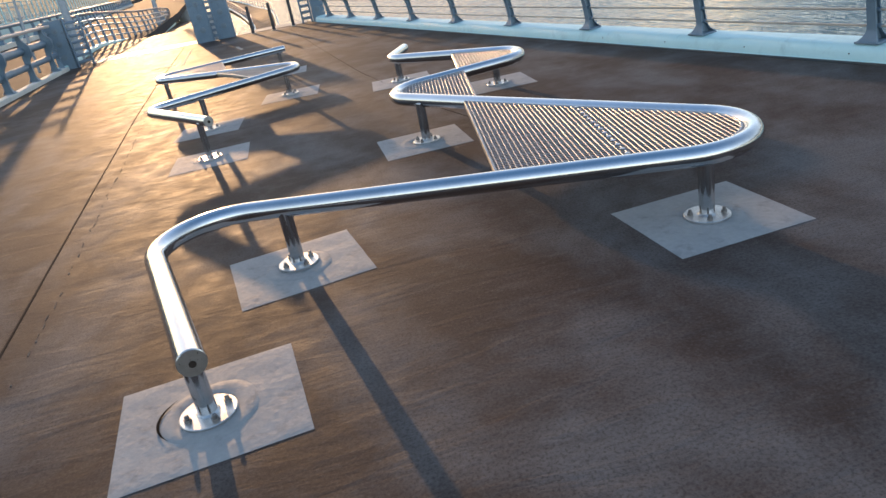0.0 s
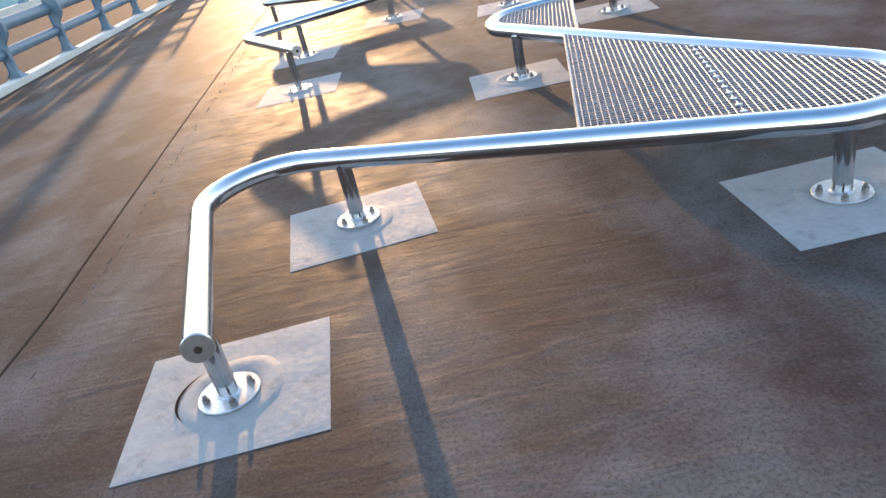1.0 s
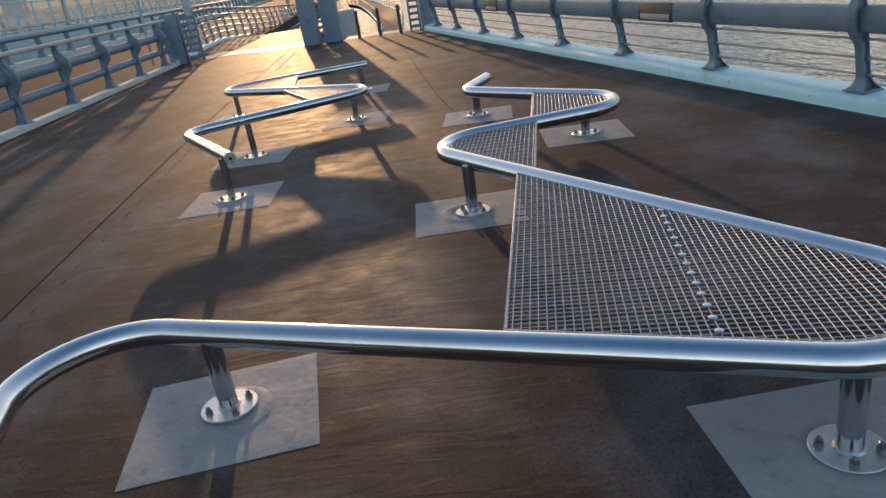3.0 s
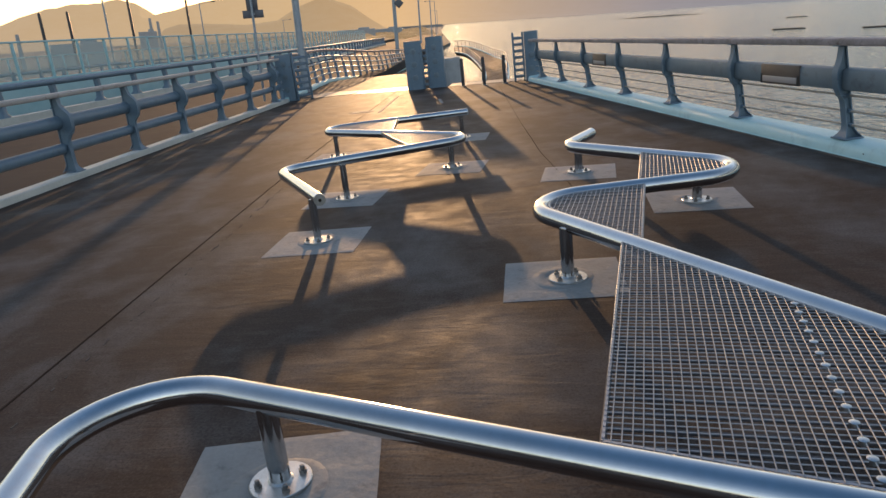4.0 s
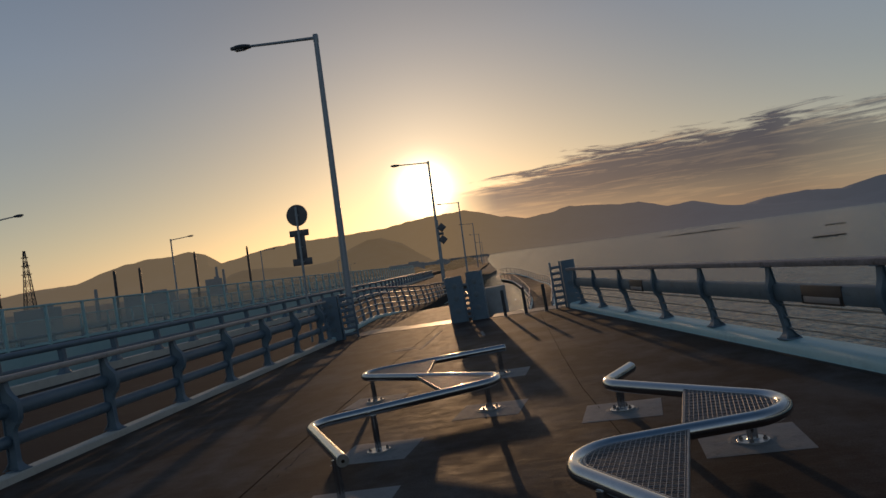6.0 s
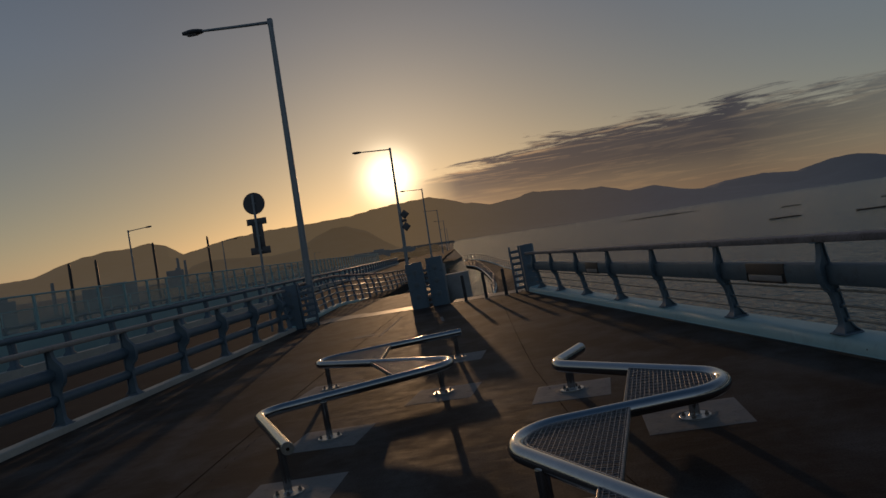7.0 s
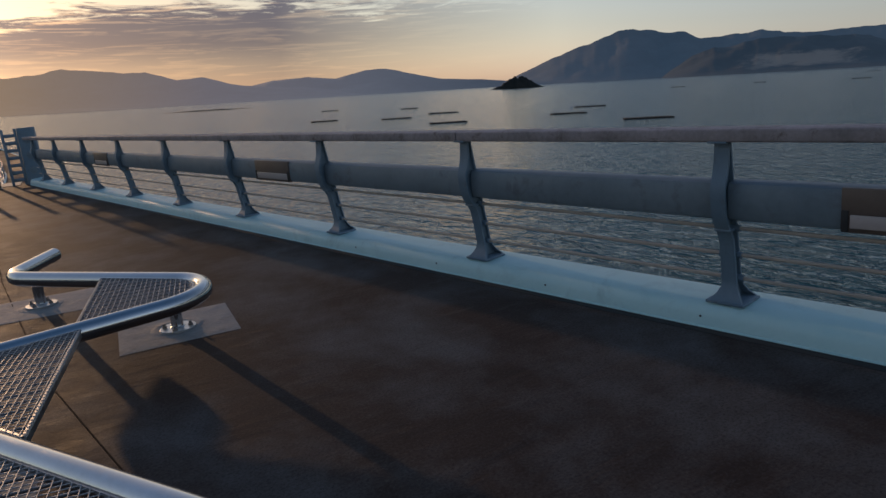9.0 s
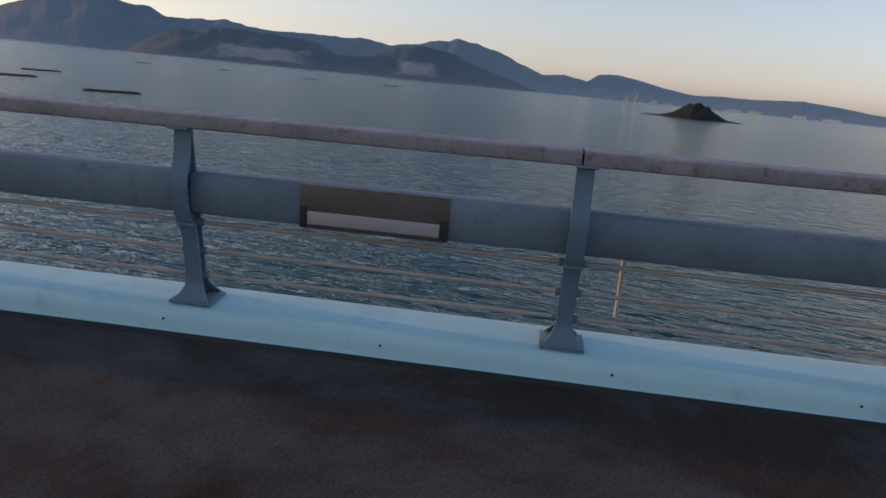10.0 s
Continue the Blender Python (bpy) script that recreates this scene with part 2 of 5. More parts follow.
M_CAP = material("weathered_handrail", (0.33, 0.285, 0.285), (0.19, 0.165, 0.16), 4.0, (0.5, 0.75), 0.0, 0.15, 60.0, stain=(0.075, 0.045, 0.030))
M_CAP_PALE = material("pale_handrail", (0.46, 0.41, 0.37), (0.36, 0.32, 0.29), 3.0, (0.45, 0.7), 0.0, 0.1, 60.0, stain=(0.24, 0.18, 0.14))
M_KERB = material("pale_aqua_kerb_paint", (0.44, 0.66, 0.66), (0.52, 0.72, 0.71), 1.4, (0.35, 0.55), 0.0, 0.06, 40.0, stain=(0.38, 0.56, 0.56))
M_KERB2 = material("cream_kerb_paint", (0.62, 0.60, 0.52), (0.50, 0.48, 0.42), 2.0, (0.5, 0.7), 0.0, 0.1, 40.0)
M_WIRE = material("rod_steel", (0.44, 0.37, 0.30), (0.33, 0.28, 0.23), 6.0, (0.45, 0.65), 0.1, 0.0)
M_ROAD = material("asphalt", (0.026, 0.026, 0.028), (0.040, 0.039, 0.038), 0.7, (0.85, 1.0), 0.0, 0.05, 90.0, spec=0.12, stain=(0.055, 0.050, 0.046))
M_AQUA = material("aqua_girder_paint", (0.30, 0.50, 0.52), (0.38, 0.57, 0.58), 0.8, (0.4, 0.6), 0.0, 0.05, 30.0)
M_CONC = material("concrete", (0.42, 0.42, 0.41), (0.33, 0.33, 0.32), 1.5, (0.75, 0.95), 0.0, 0.25, 40.0)
M_POLE = material("pole_paint", (0.34, 0.38, 0.41), (0.28, 0.31, 0.34), 1.5, (0.35, 0.55), 0.3, 0.03, 40.0)
M_DARK = material("dark_steel", (0.05, 0.05, 0.055), (0.08, 0.075, 0.07), 2.0, (0.5, 0.7), 0.4, 0.05, 40.0)
M_SIGN = material("sign_back_grey", (0.10, 0.10, 0.11), (0.14, 0.14, 0.15), 3.0, (0.4, 0.6), 0.4, 0.02, 40.0)
M_LAND = material("far_land", (0.10, 0.10, 0.08), (0.16, 0.15, 0.13), 0.02, (0.9, 1.0), 0.0, 0.0)
M_RAFT = material("raft_timber", (0.018, 0.017, 0.016), (0.03, 0.028, 0.025), 1.0, (0.8, 0.95), 0.0, 0.0)
M_ROCK = material("island_woods", (0.010, 0.013, 0.011), (0.025, 0.026, 0.022), 0.08, (0.9, 1.0), 0.0, 0.0)
M_PANEL = material("brown_lamp_box", (0.10, 0.075, 0.062), (0.14, 0.11, 0.09), 3.0, (0.4, 0.6), 0.3, 0.03, 60.0)
M_LENS = material("frosted_lamp_lens", (0.42, 0.37, 0.35), (0.36, 0.32, 0.30), 5.0, (0.25, 0.4), 0.0, 0.0)
M_SHED = material("pale_shed_sheet", (0.50, 0.51, 0.51), (0.40, 0.41, 0.41), 0.2, (0.6, 0.8), 0.0, 0.0)
M_BLACK = material("black_rubber", (0.02, 0.02, 0.02), (0.03, 0.03, 0.03), 8.0, (0.6, 0.8), 0.0, 0.0)
M_SEAM = material("seam_filler", (0.032, 0.024, 0.019), (0.044, 0.034, 0.028), 6.0, (0.95, 1.0), 0.0, 0.1, 60.0, spec=0.03)
M_CHIP = material("worn_pale_coating", (0.15, 0.135, 0.12), (0.10, 0.088, 0.078), 9.0, (0.85, 1.0), 0.0, 0.1, 60.0, spec=0.1)
M_PLATE = material("joint_cover_steel", (0.17, 0.16, 0.15), (0.12, 0.115, 0.11), 2.0, (0.45, 0.6), 0.2, 0.1, 80.0)
# coast fringe colour with haze painted in as emission
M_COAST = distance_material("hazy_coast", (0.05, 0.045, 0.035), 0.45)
# for worn marks and for the seam's shine painted on the deck
M_PAINT_SHINE = material("worn_paint_and_shine", (0.34, 0.31, 0.27), (0.20, 0.17, 0.145), 9.0, (0.7, 0.9), 0.0, 0.05, 60.0)
# hills whose haze is painted in as emission
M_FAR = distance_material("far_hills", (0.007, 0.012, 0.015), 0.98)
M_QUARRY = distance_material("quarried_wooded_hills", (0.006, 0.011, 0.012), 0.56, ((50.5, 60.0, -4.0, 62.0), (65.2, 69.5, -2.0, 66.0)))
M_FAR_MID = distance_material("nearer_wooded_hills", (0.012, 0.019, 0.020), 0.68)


# ---- building helpers ----
def part(name, bm, mat, parent=None, label="", m=None, smooth=True):
    me = bpy.data.meshes.new(name)
    bmesh.ops.recalc_face_normals(bm, faces=bm.faces)
    bm.to_mesh(me)
    bm.free()
    if smooth:
        me.shade_smooth()
        me.set_sharp_from_angle(angle=radians(38))
    me.materials.append(mat)
    ob = new(name, me)
    if parent is not None:
        ob.parent = parent
    if m is not None:
        ob.matrix_basis = m
    if label:
        ob["label"] = label
    return ob


def shared(name, me, parent, m, label=""):
    """A further piece on a mesh that is there already."""
    ob = new(name, me)
    ob.parent = parent
    ob.matrix_basis = m
    if label:
        ob["label"] = label
    return ob


def thing(name, m, label, category, group=""):
    return tagged_at(new(name), m, label, category, group)


def tagged_at(ob, m, label="", category="", group="", kind=""):
    ob.matrix_basis = m
    return tagged(ob, label, category, group, kind)


def box(bm, c, s, rz=0.0, bevel=0.0):
    got = bmesh.ops.create_cube(bm, size=1.0, matrix=pose(*c, 0, 0, rz) @ Matrix.Diagonal((*s, 1)))
    if bevel:
        edges = list({e for v in got["verts"] for e in v.link_edges})
        bmesh.ops.bevel(bm, geom=edges, offset=bevel, segments=2, affect="EDGES", profile=0.5)


def tube(bm, pts, r, n=12, closed=False):
    """A round bar along a polyline; r is one radius or one per point."""
    pts = [Vector(p) for p in pts]
    rs = [r] * len(pts) if isinstance(r, (int, float)) else r
    rings = []
    up = Vector((0, 0, 1))
    for i, p in enumerate(pts):
        a, b = pts[max(i - 1, 0)], pts[min(i + 1, len(pts) - 1)]
        d = (b - a).normalized()
        side = d.cross(up)
        side = side.normalized() if side.length > 0.05 else d.cross(Vector((0, 1, 0))).normalized()
        top = side.cross(d).normalized()
        rings.append([bm.verts.new(p + (side * math.cos(q) + top * math.sin(q)) * rs[i]) for q in (2 * math.pi * j / n for j in range(n))])
    for u, v in zip(rings, rings[1:]):
        for j in range(n):
            bm.faces.new((u[j], u[(j + 1) % n], v[(j + 1) % n], v[j]))
    bm.faces.new(rings[0])
    bm.faces.new(rings[-1][::-1])


def loft(bm, sections):
    """Closed rings of the same length, skinned and capped."""
    rings = [[bm.verts.new(p) for p in s] for s in sections]
    n = len(rings[0])
    for u, v in zip(rings, rings[1:]):
        for j in range(n):
            bm.faces.new((u[j], u[(j + 1) % n], v[(j + 1) % n], v[j]))
    bm.faces.new(rings[0][::-1])
    bm.faces.new(rings[-1])


def prism(bm, outline, z0, z1):
    loft(bm, [[(x, y, z0) for x, y in outline], [(x, y, z1) for x, y in outline]])


def sweep(bm, line, outline):
    """Carry an outline (offset to the right, height) along a line of (x, y, z) points."""
    secs = []
    for i, p in enumerate(line):
        a, b = Vector(line[max(i - 1, 0)]), Vector(line[min(i + 1, len(line) - 1)])
        d = (b - a).normalized()
        right = Vector((d.y, -d.x, 0)).normalized()
        secs.append([Vector(p) + right * u + Vector((0, 0, h)) for u, h in outline])
    loft(bm, secs)


def rounded(w_, h_, r_, steps=3):
    """The outline of a rounded bar about its middle."""
    out = []
    for cx, cy, a0 in ((w_ / 2 - r_, h_ / 2 - r_, 0), (-w_ / 2 + r_, h_ / 2 - r_, 90), (-w_ / 2 + r_, -h_ / 2 + r_, 180), (w_ / 2 - r_, -h_ / 2 + r_, 270)):
        for i in range(steps + 1):
            q = radians(a0 + 90 * i / steps)
            out.append((cx + r_ * math.cos(q), cy + r_ * math.sin(q)))
    return out


def far(az_, el_, d):
    """A point d metres off in a direction that is given in the deck's own axes, from the middle of the camera's way."""
    a, e = radians(az_), radians(el_)
    return DECK @ (Vector((0.4, -3.5, 1.6)) + d * Vector((math.sin(a) * math.cos(e), math.cos(a) * math.cos(e), math.sin(e))))


# ---- sea, land and far hills ----
SEA_Z = -9.0
bm = bmesh.new()
bmesh.ops.create_grid(bm, x_segments=2, y_segments=2, size=4600)
water = tagged_at(part("water", bm, M_SEA), pose(0, 0, SEA_Z), "calm grey sea with small wind ripples", "sea", "", "structure")

bm = bmesh.new()
shore = [(-33, 330), (-44, 420), (-78, 700), (-122, 1100), (-182, 1700), (-330, 3000), (-480, 4300), (-4300, 4300), (-4300, -600), (-60, -600), (-36, -60), (-33, 120), (-31, 260)]
prism(bm, shore, SEA_Z - 2, SEA_Z + 1.2)
tagged_at(part("ground", bm, M_LAND, smooth=False), Matrix.Identity(4), "flat hazy coastal land beyond the bridge", "ground", "", "structure")


def ridge(name, tops, d, mat, label, seed, depth=900.0, rough=0.10):
    """A chain of hills: a crest through the given directions, broken by noise, falling towards the water in spurs."""
    bm = bmesh.new()
    azs = np.arange(tops[0][0], tops[-1][0] + 0.01, 0.18)
    els = np.interp(azs, [p[0] for p in tops], [p[1] for p in tops])
    rows = []
    steps = 9
    for a, e in zip(azs, els):
        crest = far(a, e, d)
        crest.z += noise.fractal(Vector((a * 0.9, seed, 0)), 1.0, 2.0, 6) * rough * max(crest.z - SEA_Z, 10) * 0.5
        foot = far(a, 0, d - depth)
        col = []
        for s in range(steps + 1):
            f = s / steps
            p = crest.lerp(Vector((foot.x, foot.y, SEA_Z - 1)), f)
            fall = (1 - f) ** 1.4
            spur = noise.fractal(Vector((a * 0.42 + f * 0.5, f * 1.6, seed + 4)), 1.0, 2.0, 6)
            p.z = SEA_Z - 1 + (crest.z - SEA_Z + 1) * fall * (1 + 0.32 * spur * math.sin(math.pi * f))
            col.append(bm.verts.new(p))
        back = far(a, 0, d + 250)
        col.insert(0, bm.verts.new((back.x, back.y, SEA_Z - 1)))
        rows.append(col)
    for u, v in zip(rows, rows[1:]):
        for j in range(len(u) - 1):
            bm.faces.new((u[j], u[j + 1], v[j + 1], v[j]))
    return tagged_at(part(name, bm, mat), Matrix.Identity(4), label, "hills", "", "structure")


# the haze tones of these ridges are emission in their materials
ridge("backdrop_hills_gold", [(-62, 2.6), (-50, 3.2), (-42.5, 3.05), (-40.5, 3.25), (-37.6, 3.25), (-35.9, 3.8), (-34.3, 4.2), (-32.1, 4.35), (-30.8, 4.3), (-29.7, 4.5), (-28.5, 4.05), (-27.4, 3.2), (-25.8, 3.5), (-23.6, 3.85), (-21, 3.95), (-17.8, 3.9), (-14.3, 3.9), (-12.4, 4.15), (-9.5, 4.25), (-7.6, 4.3), (-5.8, 3.7), (-4.6, 3.25), (-2.3, 2.7), (0, 2.2), (3, 1.5), (6, 0.6), (8, 0.0)], 3900, M_FAR, "wooded hills with golden haze painted in as glow", 3.0, rough=0.05)
ridge("backdrop_hill_near", [(-30, 0.6), (-28, 1.4), (-27, 2.2), (-26, 2.4), (-24.3, 2.3), (-21, 1.9), (-18.8, 2.0), (-17.3, 2.75), (-15.8, 3.2), (-14.7, 3.2), (-13.1, 2.5), (-11.9, 1.5), (-10.8, 0.7), (-9.5, 0.2)], 2600, M_FAR_MID, "rounded wooded hill with golden haze painted in", 8.0, 500, 0.05)
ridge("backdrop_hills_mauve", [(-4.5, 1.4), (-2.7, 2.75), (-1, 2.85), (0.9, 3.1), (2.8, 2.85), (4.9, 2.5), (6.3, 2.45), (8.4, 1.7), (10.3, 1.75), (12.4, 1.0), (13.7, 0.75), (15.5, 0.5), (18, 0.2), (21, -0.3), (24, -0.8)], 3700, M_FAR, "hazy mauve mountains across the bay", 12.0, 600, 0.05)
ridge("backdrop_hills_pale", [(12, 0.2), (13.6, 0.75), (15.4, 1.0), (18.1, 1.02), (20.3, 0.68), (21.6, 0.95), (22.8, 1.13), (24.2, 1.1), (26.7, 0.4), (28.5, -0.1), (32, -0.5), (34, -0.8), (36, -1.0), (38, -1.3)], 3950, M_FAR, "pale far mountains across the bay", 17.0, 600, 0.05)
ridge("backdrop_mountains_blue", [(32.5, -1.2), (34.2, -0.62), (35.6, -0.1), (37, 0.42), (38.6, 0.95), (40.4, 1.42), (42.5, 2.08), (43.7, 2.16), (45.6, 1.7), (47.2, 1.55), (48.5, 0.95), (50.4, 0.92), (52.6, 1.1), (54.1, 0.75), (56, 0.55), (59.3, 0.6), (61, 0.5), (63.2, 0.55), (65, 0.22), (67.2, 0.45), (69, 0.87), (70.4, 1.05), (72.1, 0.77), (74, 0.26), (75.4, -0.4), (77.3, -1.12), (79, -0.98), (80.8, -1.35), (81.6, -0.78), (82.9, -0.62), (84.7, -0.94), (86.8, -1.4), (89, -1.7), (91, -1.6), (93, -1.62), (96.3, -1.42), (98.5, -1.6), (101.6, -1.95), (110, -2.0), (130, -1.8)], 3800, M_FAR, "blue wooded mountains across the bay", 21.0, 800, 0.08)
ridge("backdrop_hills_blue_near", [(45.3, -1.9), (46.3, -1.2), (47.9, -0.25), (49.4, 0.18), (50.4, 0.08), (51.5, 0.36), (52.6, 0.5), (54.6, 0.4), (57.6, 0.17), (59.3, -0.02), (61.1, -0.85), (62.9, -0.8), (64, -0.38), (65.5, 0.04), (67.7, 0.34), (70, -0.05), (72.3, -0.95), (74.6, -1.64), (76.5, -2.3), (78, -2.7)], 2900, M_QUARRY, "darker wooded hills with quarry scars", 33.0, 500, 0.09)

# ---- the deck and the roadway ----
def right_edge(y):
    """Inner foot of the seaward kerb."""
    return 3.85 - 0.235 * y


LEFT = -6.31


def left_edge(y):
    """Inner foot of the roadside kerb."""
    return LEFT - 0.024 * max(0.0, y)


def bend(y):
    """How far the road swings towards the coast ahead."""
    return float(np.interp(y, [30, 60, 92, 153, 217, 330], [0, -2.0, -5.5, -12, -18, -29.5]))


bm = bmesh.new()
prism(bm, [(LEFT, -14), (LEFT, 0), (left_edge(16.4), 16.4), (right_edge(16.4) + 0.1, 16.4), (right_edge(-14) + 0.1, -14)], -0.45, 0.0)
tagged_at(part("floor", bm, M_DECK, smooth=False), DECK, "brown coated bridge deck worn grey in drifts", "bridge deck", "", "structure")

# joints in the coating, narrow filled strips
for wide_, pts in ((0.0065, [(-2.22, -13), (-2.36, -2), (-2.62, 1.3), (-2.9, 5.0), (-3.15, 9), (-3.5, 16.5)]), (0.0035, [(1.35, -1.2), (0.75, 1.6), (0.34, 4.8), (0.1, 7.5), (-0.48, 14.8)])):
    bm = bmesh.new()
    sweep(bm, [(x, y, 0) for x, y in pts], [(-wide_, -0.01), (wide_, -0.01), (wide_, 0.003), (-wide_, 0.003)])
    tagged_at(part("deck_joint", bm, M_SEAM, smooth=False), DECK, "dark filled joint in the deck coating", "joint", "deck joints", "structure")

chip_rng = random.Random(11)
bm = bmesh.new()
yy = -4.6
while yy < 6.0:
    ln = chip_rng.uniform(0.015, 0.09)
    xx = float(np.interp(yy, [-13, -2, 1.3, 5.0, 9], [-2.05, -2.19, -2.45, -2.73, -2.98])) + chip_rng.uniform(-0.012, 0.012)
    box(bm, (xx, yy, 0.0015), (chip_rng.uniform(0.003, 0.007), ln, 0.004), chip_rng.uniform(0, 8))
    yy += ln + chip_rng.uniform(0.02, 0.3)
tagged_at(part("coating_chip", bm, M_CHIP, smooth=False), DECK, "pale chipped hairline beside the deck joint", "chipped line", "", "stuff")

KERB_R = [(right_edge(y), y, 0) for y in np.linspace(-13.5, 15.4, 40)]
bm = bmesh.new()
sweep(bm, KERB_R, [(0.04, -0.3), (0.04, 0.015), (0.05, 0.02), (0.055, 0.075), (0.075, 0.118), (0.105, 0.138), (0.34, 0.152), (0.42, 0.13), (0.46, 0.08), (0.46, -0.6), (0.2, -0.6)])
kerb_sea = tagged_at(part("kerb_seaward", bm, M_KERB), DECK, "pale aqua painted steel kerb along the sea", "kerb", "", "structure")

# small dark drain plugs along the kerb's face
plug = None
for y in np.arange(-3.5, 3.0, 1.07):
    m = Matrix.Translation((right_edge(y) + 0.056, y, 0.07)) @ Matrix.Rotation(math.atan(0.235), 4, "Z")
    if plug is None:
        bm = bmesh.new()
        tube(bm, [(0.01, 0, 0), (-0.004, 0, 0)], 0.0065, 8)
        plug = part("plug", bm, M_BLACK, kerb_sea, "small dark plug", m=m)
    else:
        shared("plug", plug.data, kerb_sea, m)

bm = bmesh.new()
sweep(bm, [(x + 0.028 + 0.012 * noise.noise(Vector((0, y * 3, 0))), y, 0.0) for x, y, z in [(right_edge(q), q, 0) for q in np.linspace(-13.5, 15.4, 160)]], [(-0.030, -0.01), (0.02, -0.01), (0.02, 0.012), (-0.026, 0.004)])
tagged_at(part("kerb_sealant", bm, M_BLACK, smooth=False), DECK, "dark uneven sealant along the kerb foot", "sealant", "", "structure")

KERB_L = [(left_edge(y), y, 0) for y in np.linspace(-13.5, 16.4, 40)]
bm = bmesh.new()
sweep(bm, KERB_L, [(0.0, -0.45), (0.0, 0.085), (-0.015, 0.10), (-0.21, 0.10), (-0.225, 0.085), (-0.225, -0.45)])
tagged_at(part("kerb_roadside", bm, M_KERB2), DECK, "cream painted concrete kerb beside the road", "kerb", "", "structure")

bm = bmesh.new()
loft(bm, [[(-6.57 + bend(y), y, -0.08), (-16.4 + bend(y), y, 0.22), (-16.4 + bend(y), y, -0.4), (-6.57 + bend(y), y, -0.5)] for y in [-40, 0] + list(range(30, 331, 20))])
tagged_at(part("road", bm, M_ROAD, smooth=False), DECK, "dark asphalt roadway beside the walkway", "road", "", "structure")


# ---- railings ----
def rail_post(h, z1, z2, side, deep=1.0, lean=0.0):
    """A welded post of curved plates: front flange flaring to the foot and bowing round the beam, web, back flange, foot plate. side 1: deck lies towards -x."""
    def front(z):
        f = z / h
        foot_ = -0.075 * max(0.0, 1 - z / 0.13) ** 2
        bow = -0.060 * math.exp(-((f - (z1 + z2) / 2) / 0.17) ** 4)
        return foot_ + bow * deep - 0.015 + 0.03 * max(0, (f - 0.85) / 0.15) - lean * f

    def back(z):
        foot_ = 0.06 * max(0.0, 1 - z / 0.14) ** 2
        return 0.055 * deep + foot_ - (0.015 + lean) * (z / h)
    zs = np.linspace(0.014, h, 26)
    pieces = []
    for nm, fn, wd, th in (("front_flange", front, 0.078, 0.016), ("back_flange", back, 0.062, 0.012)):
        bm = bmesh.new()
        secs = []
        for z in zs:
            wz = (wd + 0.13 * max(0.0, 1 - z / 0.12) ** 2) / 2
            x = fn(z)
            secs.append([(side * (x - th / 2), -wz, z), (side * (x + th / 2), -wz, z), (side * (x + th / 2), wz, z), (side * (x - th / 2), wz, z)])
        loft(bm, secs)
        pieces.append((nm, bm))
    bm = bmesh.new()
    loft(bm, [[(side * front(z), -0.008, z), (side * back(z), -0.008, z), (side * back(z), 0.008, z), (side * front(z), 0.008, z)] for z in zs])
    web = bm
    for nm, c, size in (("foot_plate", (0, 0, 0.007), (0.20, 0.21, 0.016)), ("head_plate", (side * (0.02 - lean), 0, h - 0.004), (0.13, 0.10, 0.012)), ("weld_collar", (side * (front(z1 * h) + 0.01), 0, z1 * h), (0.05, 0.092, 0.014))):
        bm = bmesh.new()
        box(bm, c, size, 0, 0.003)
        pieces.append((nm, bm))
    return web, pieces


class Posts:
    """Welded posts, the first built in pieces, the rest on its meshes."""

    def __init__(self, built, rail):
        self.built, self.rail, self.kinds = built, rail, None

    def put(self, m):
        if self.kinds is None:
            web, pieces = self.built
            post = part("post", web, M_BLUE, self.rail, m=m)
            self.kinds = (post.data, [(nm, part(nm, bm, M_BLUE, post).data) for nm, bm in pieces])
            return post
        post = shared("post", self.kinds[0], self.rail, m)
        for nm, me in self.kinds[1]:
            shared(nm, me, post, Matrix.Identity(4))
        return post


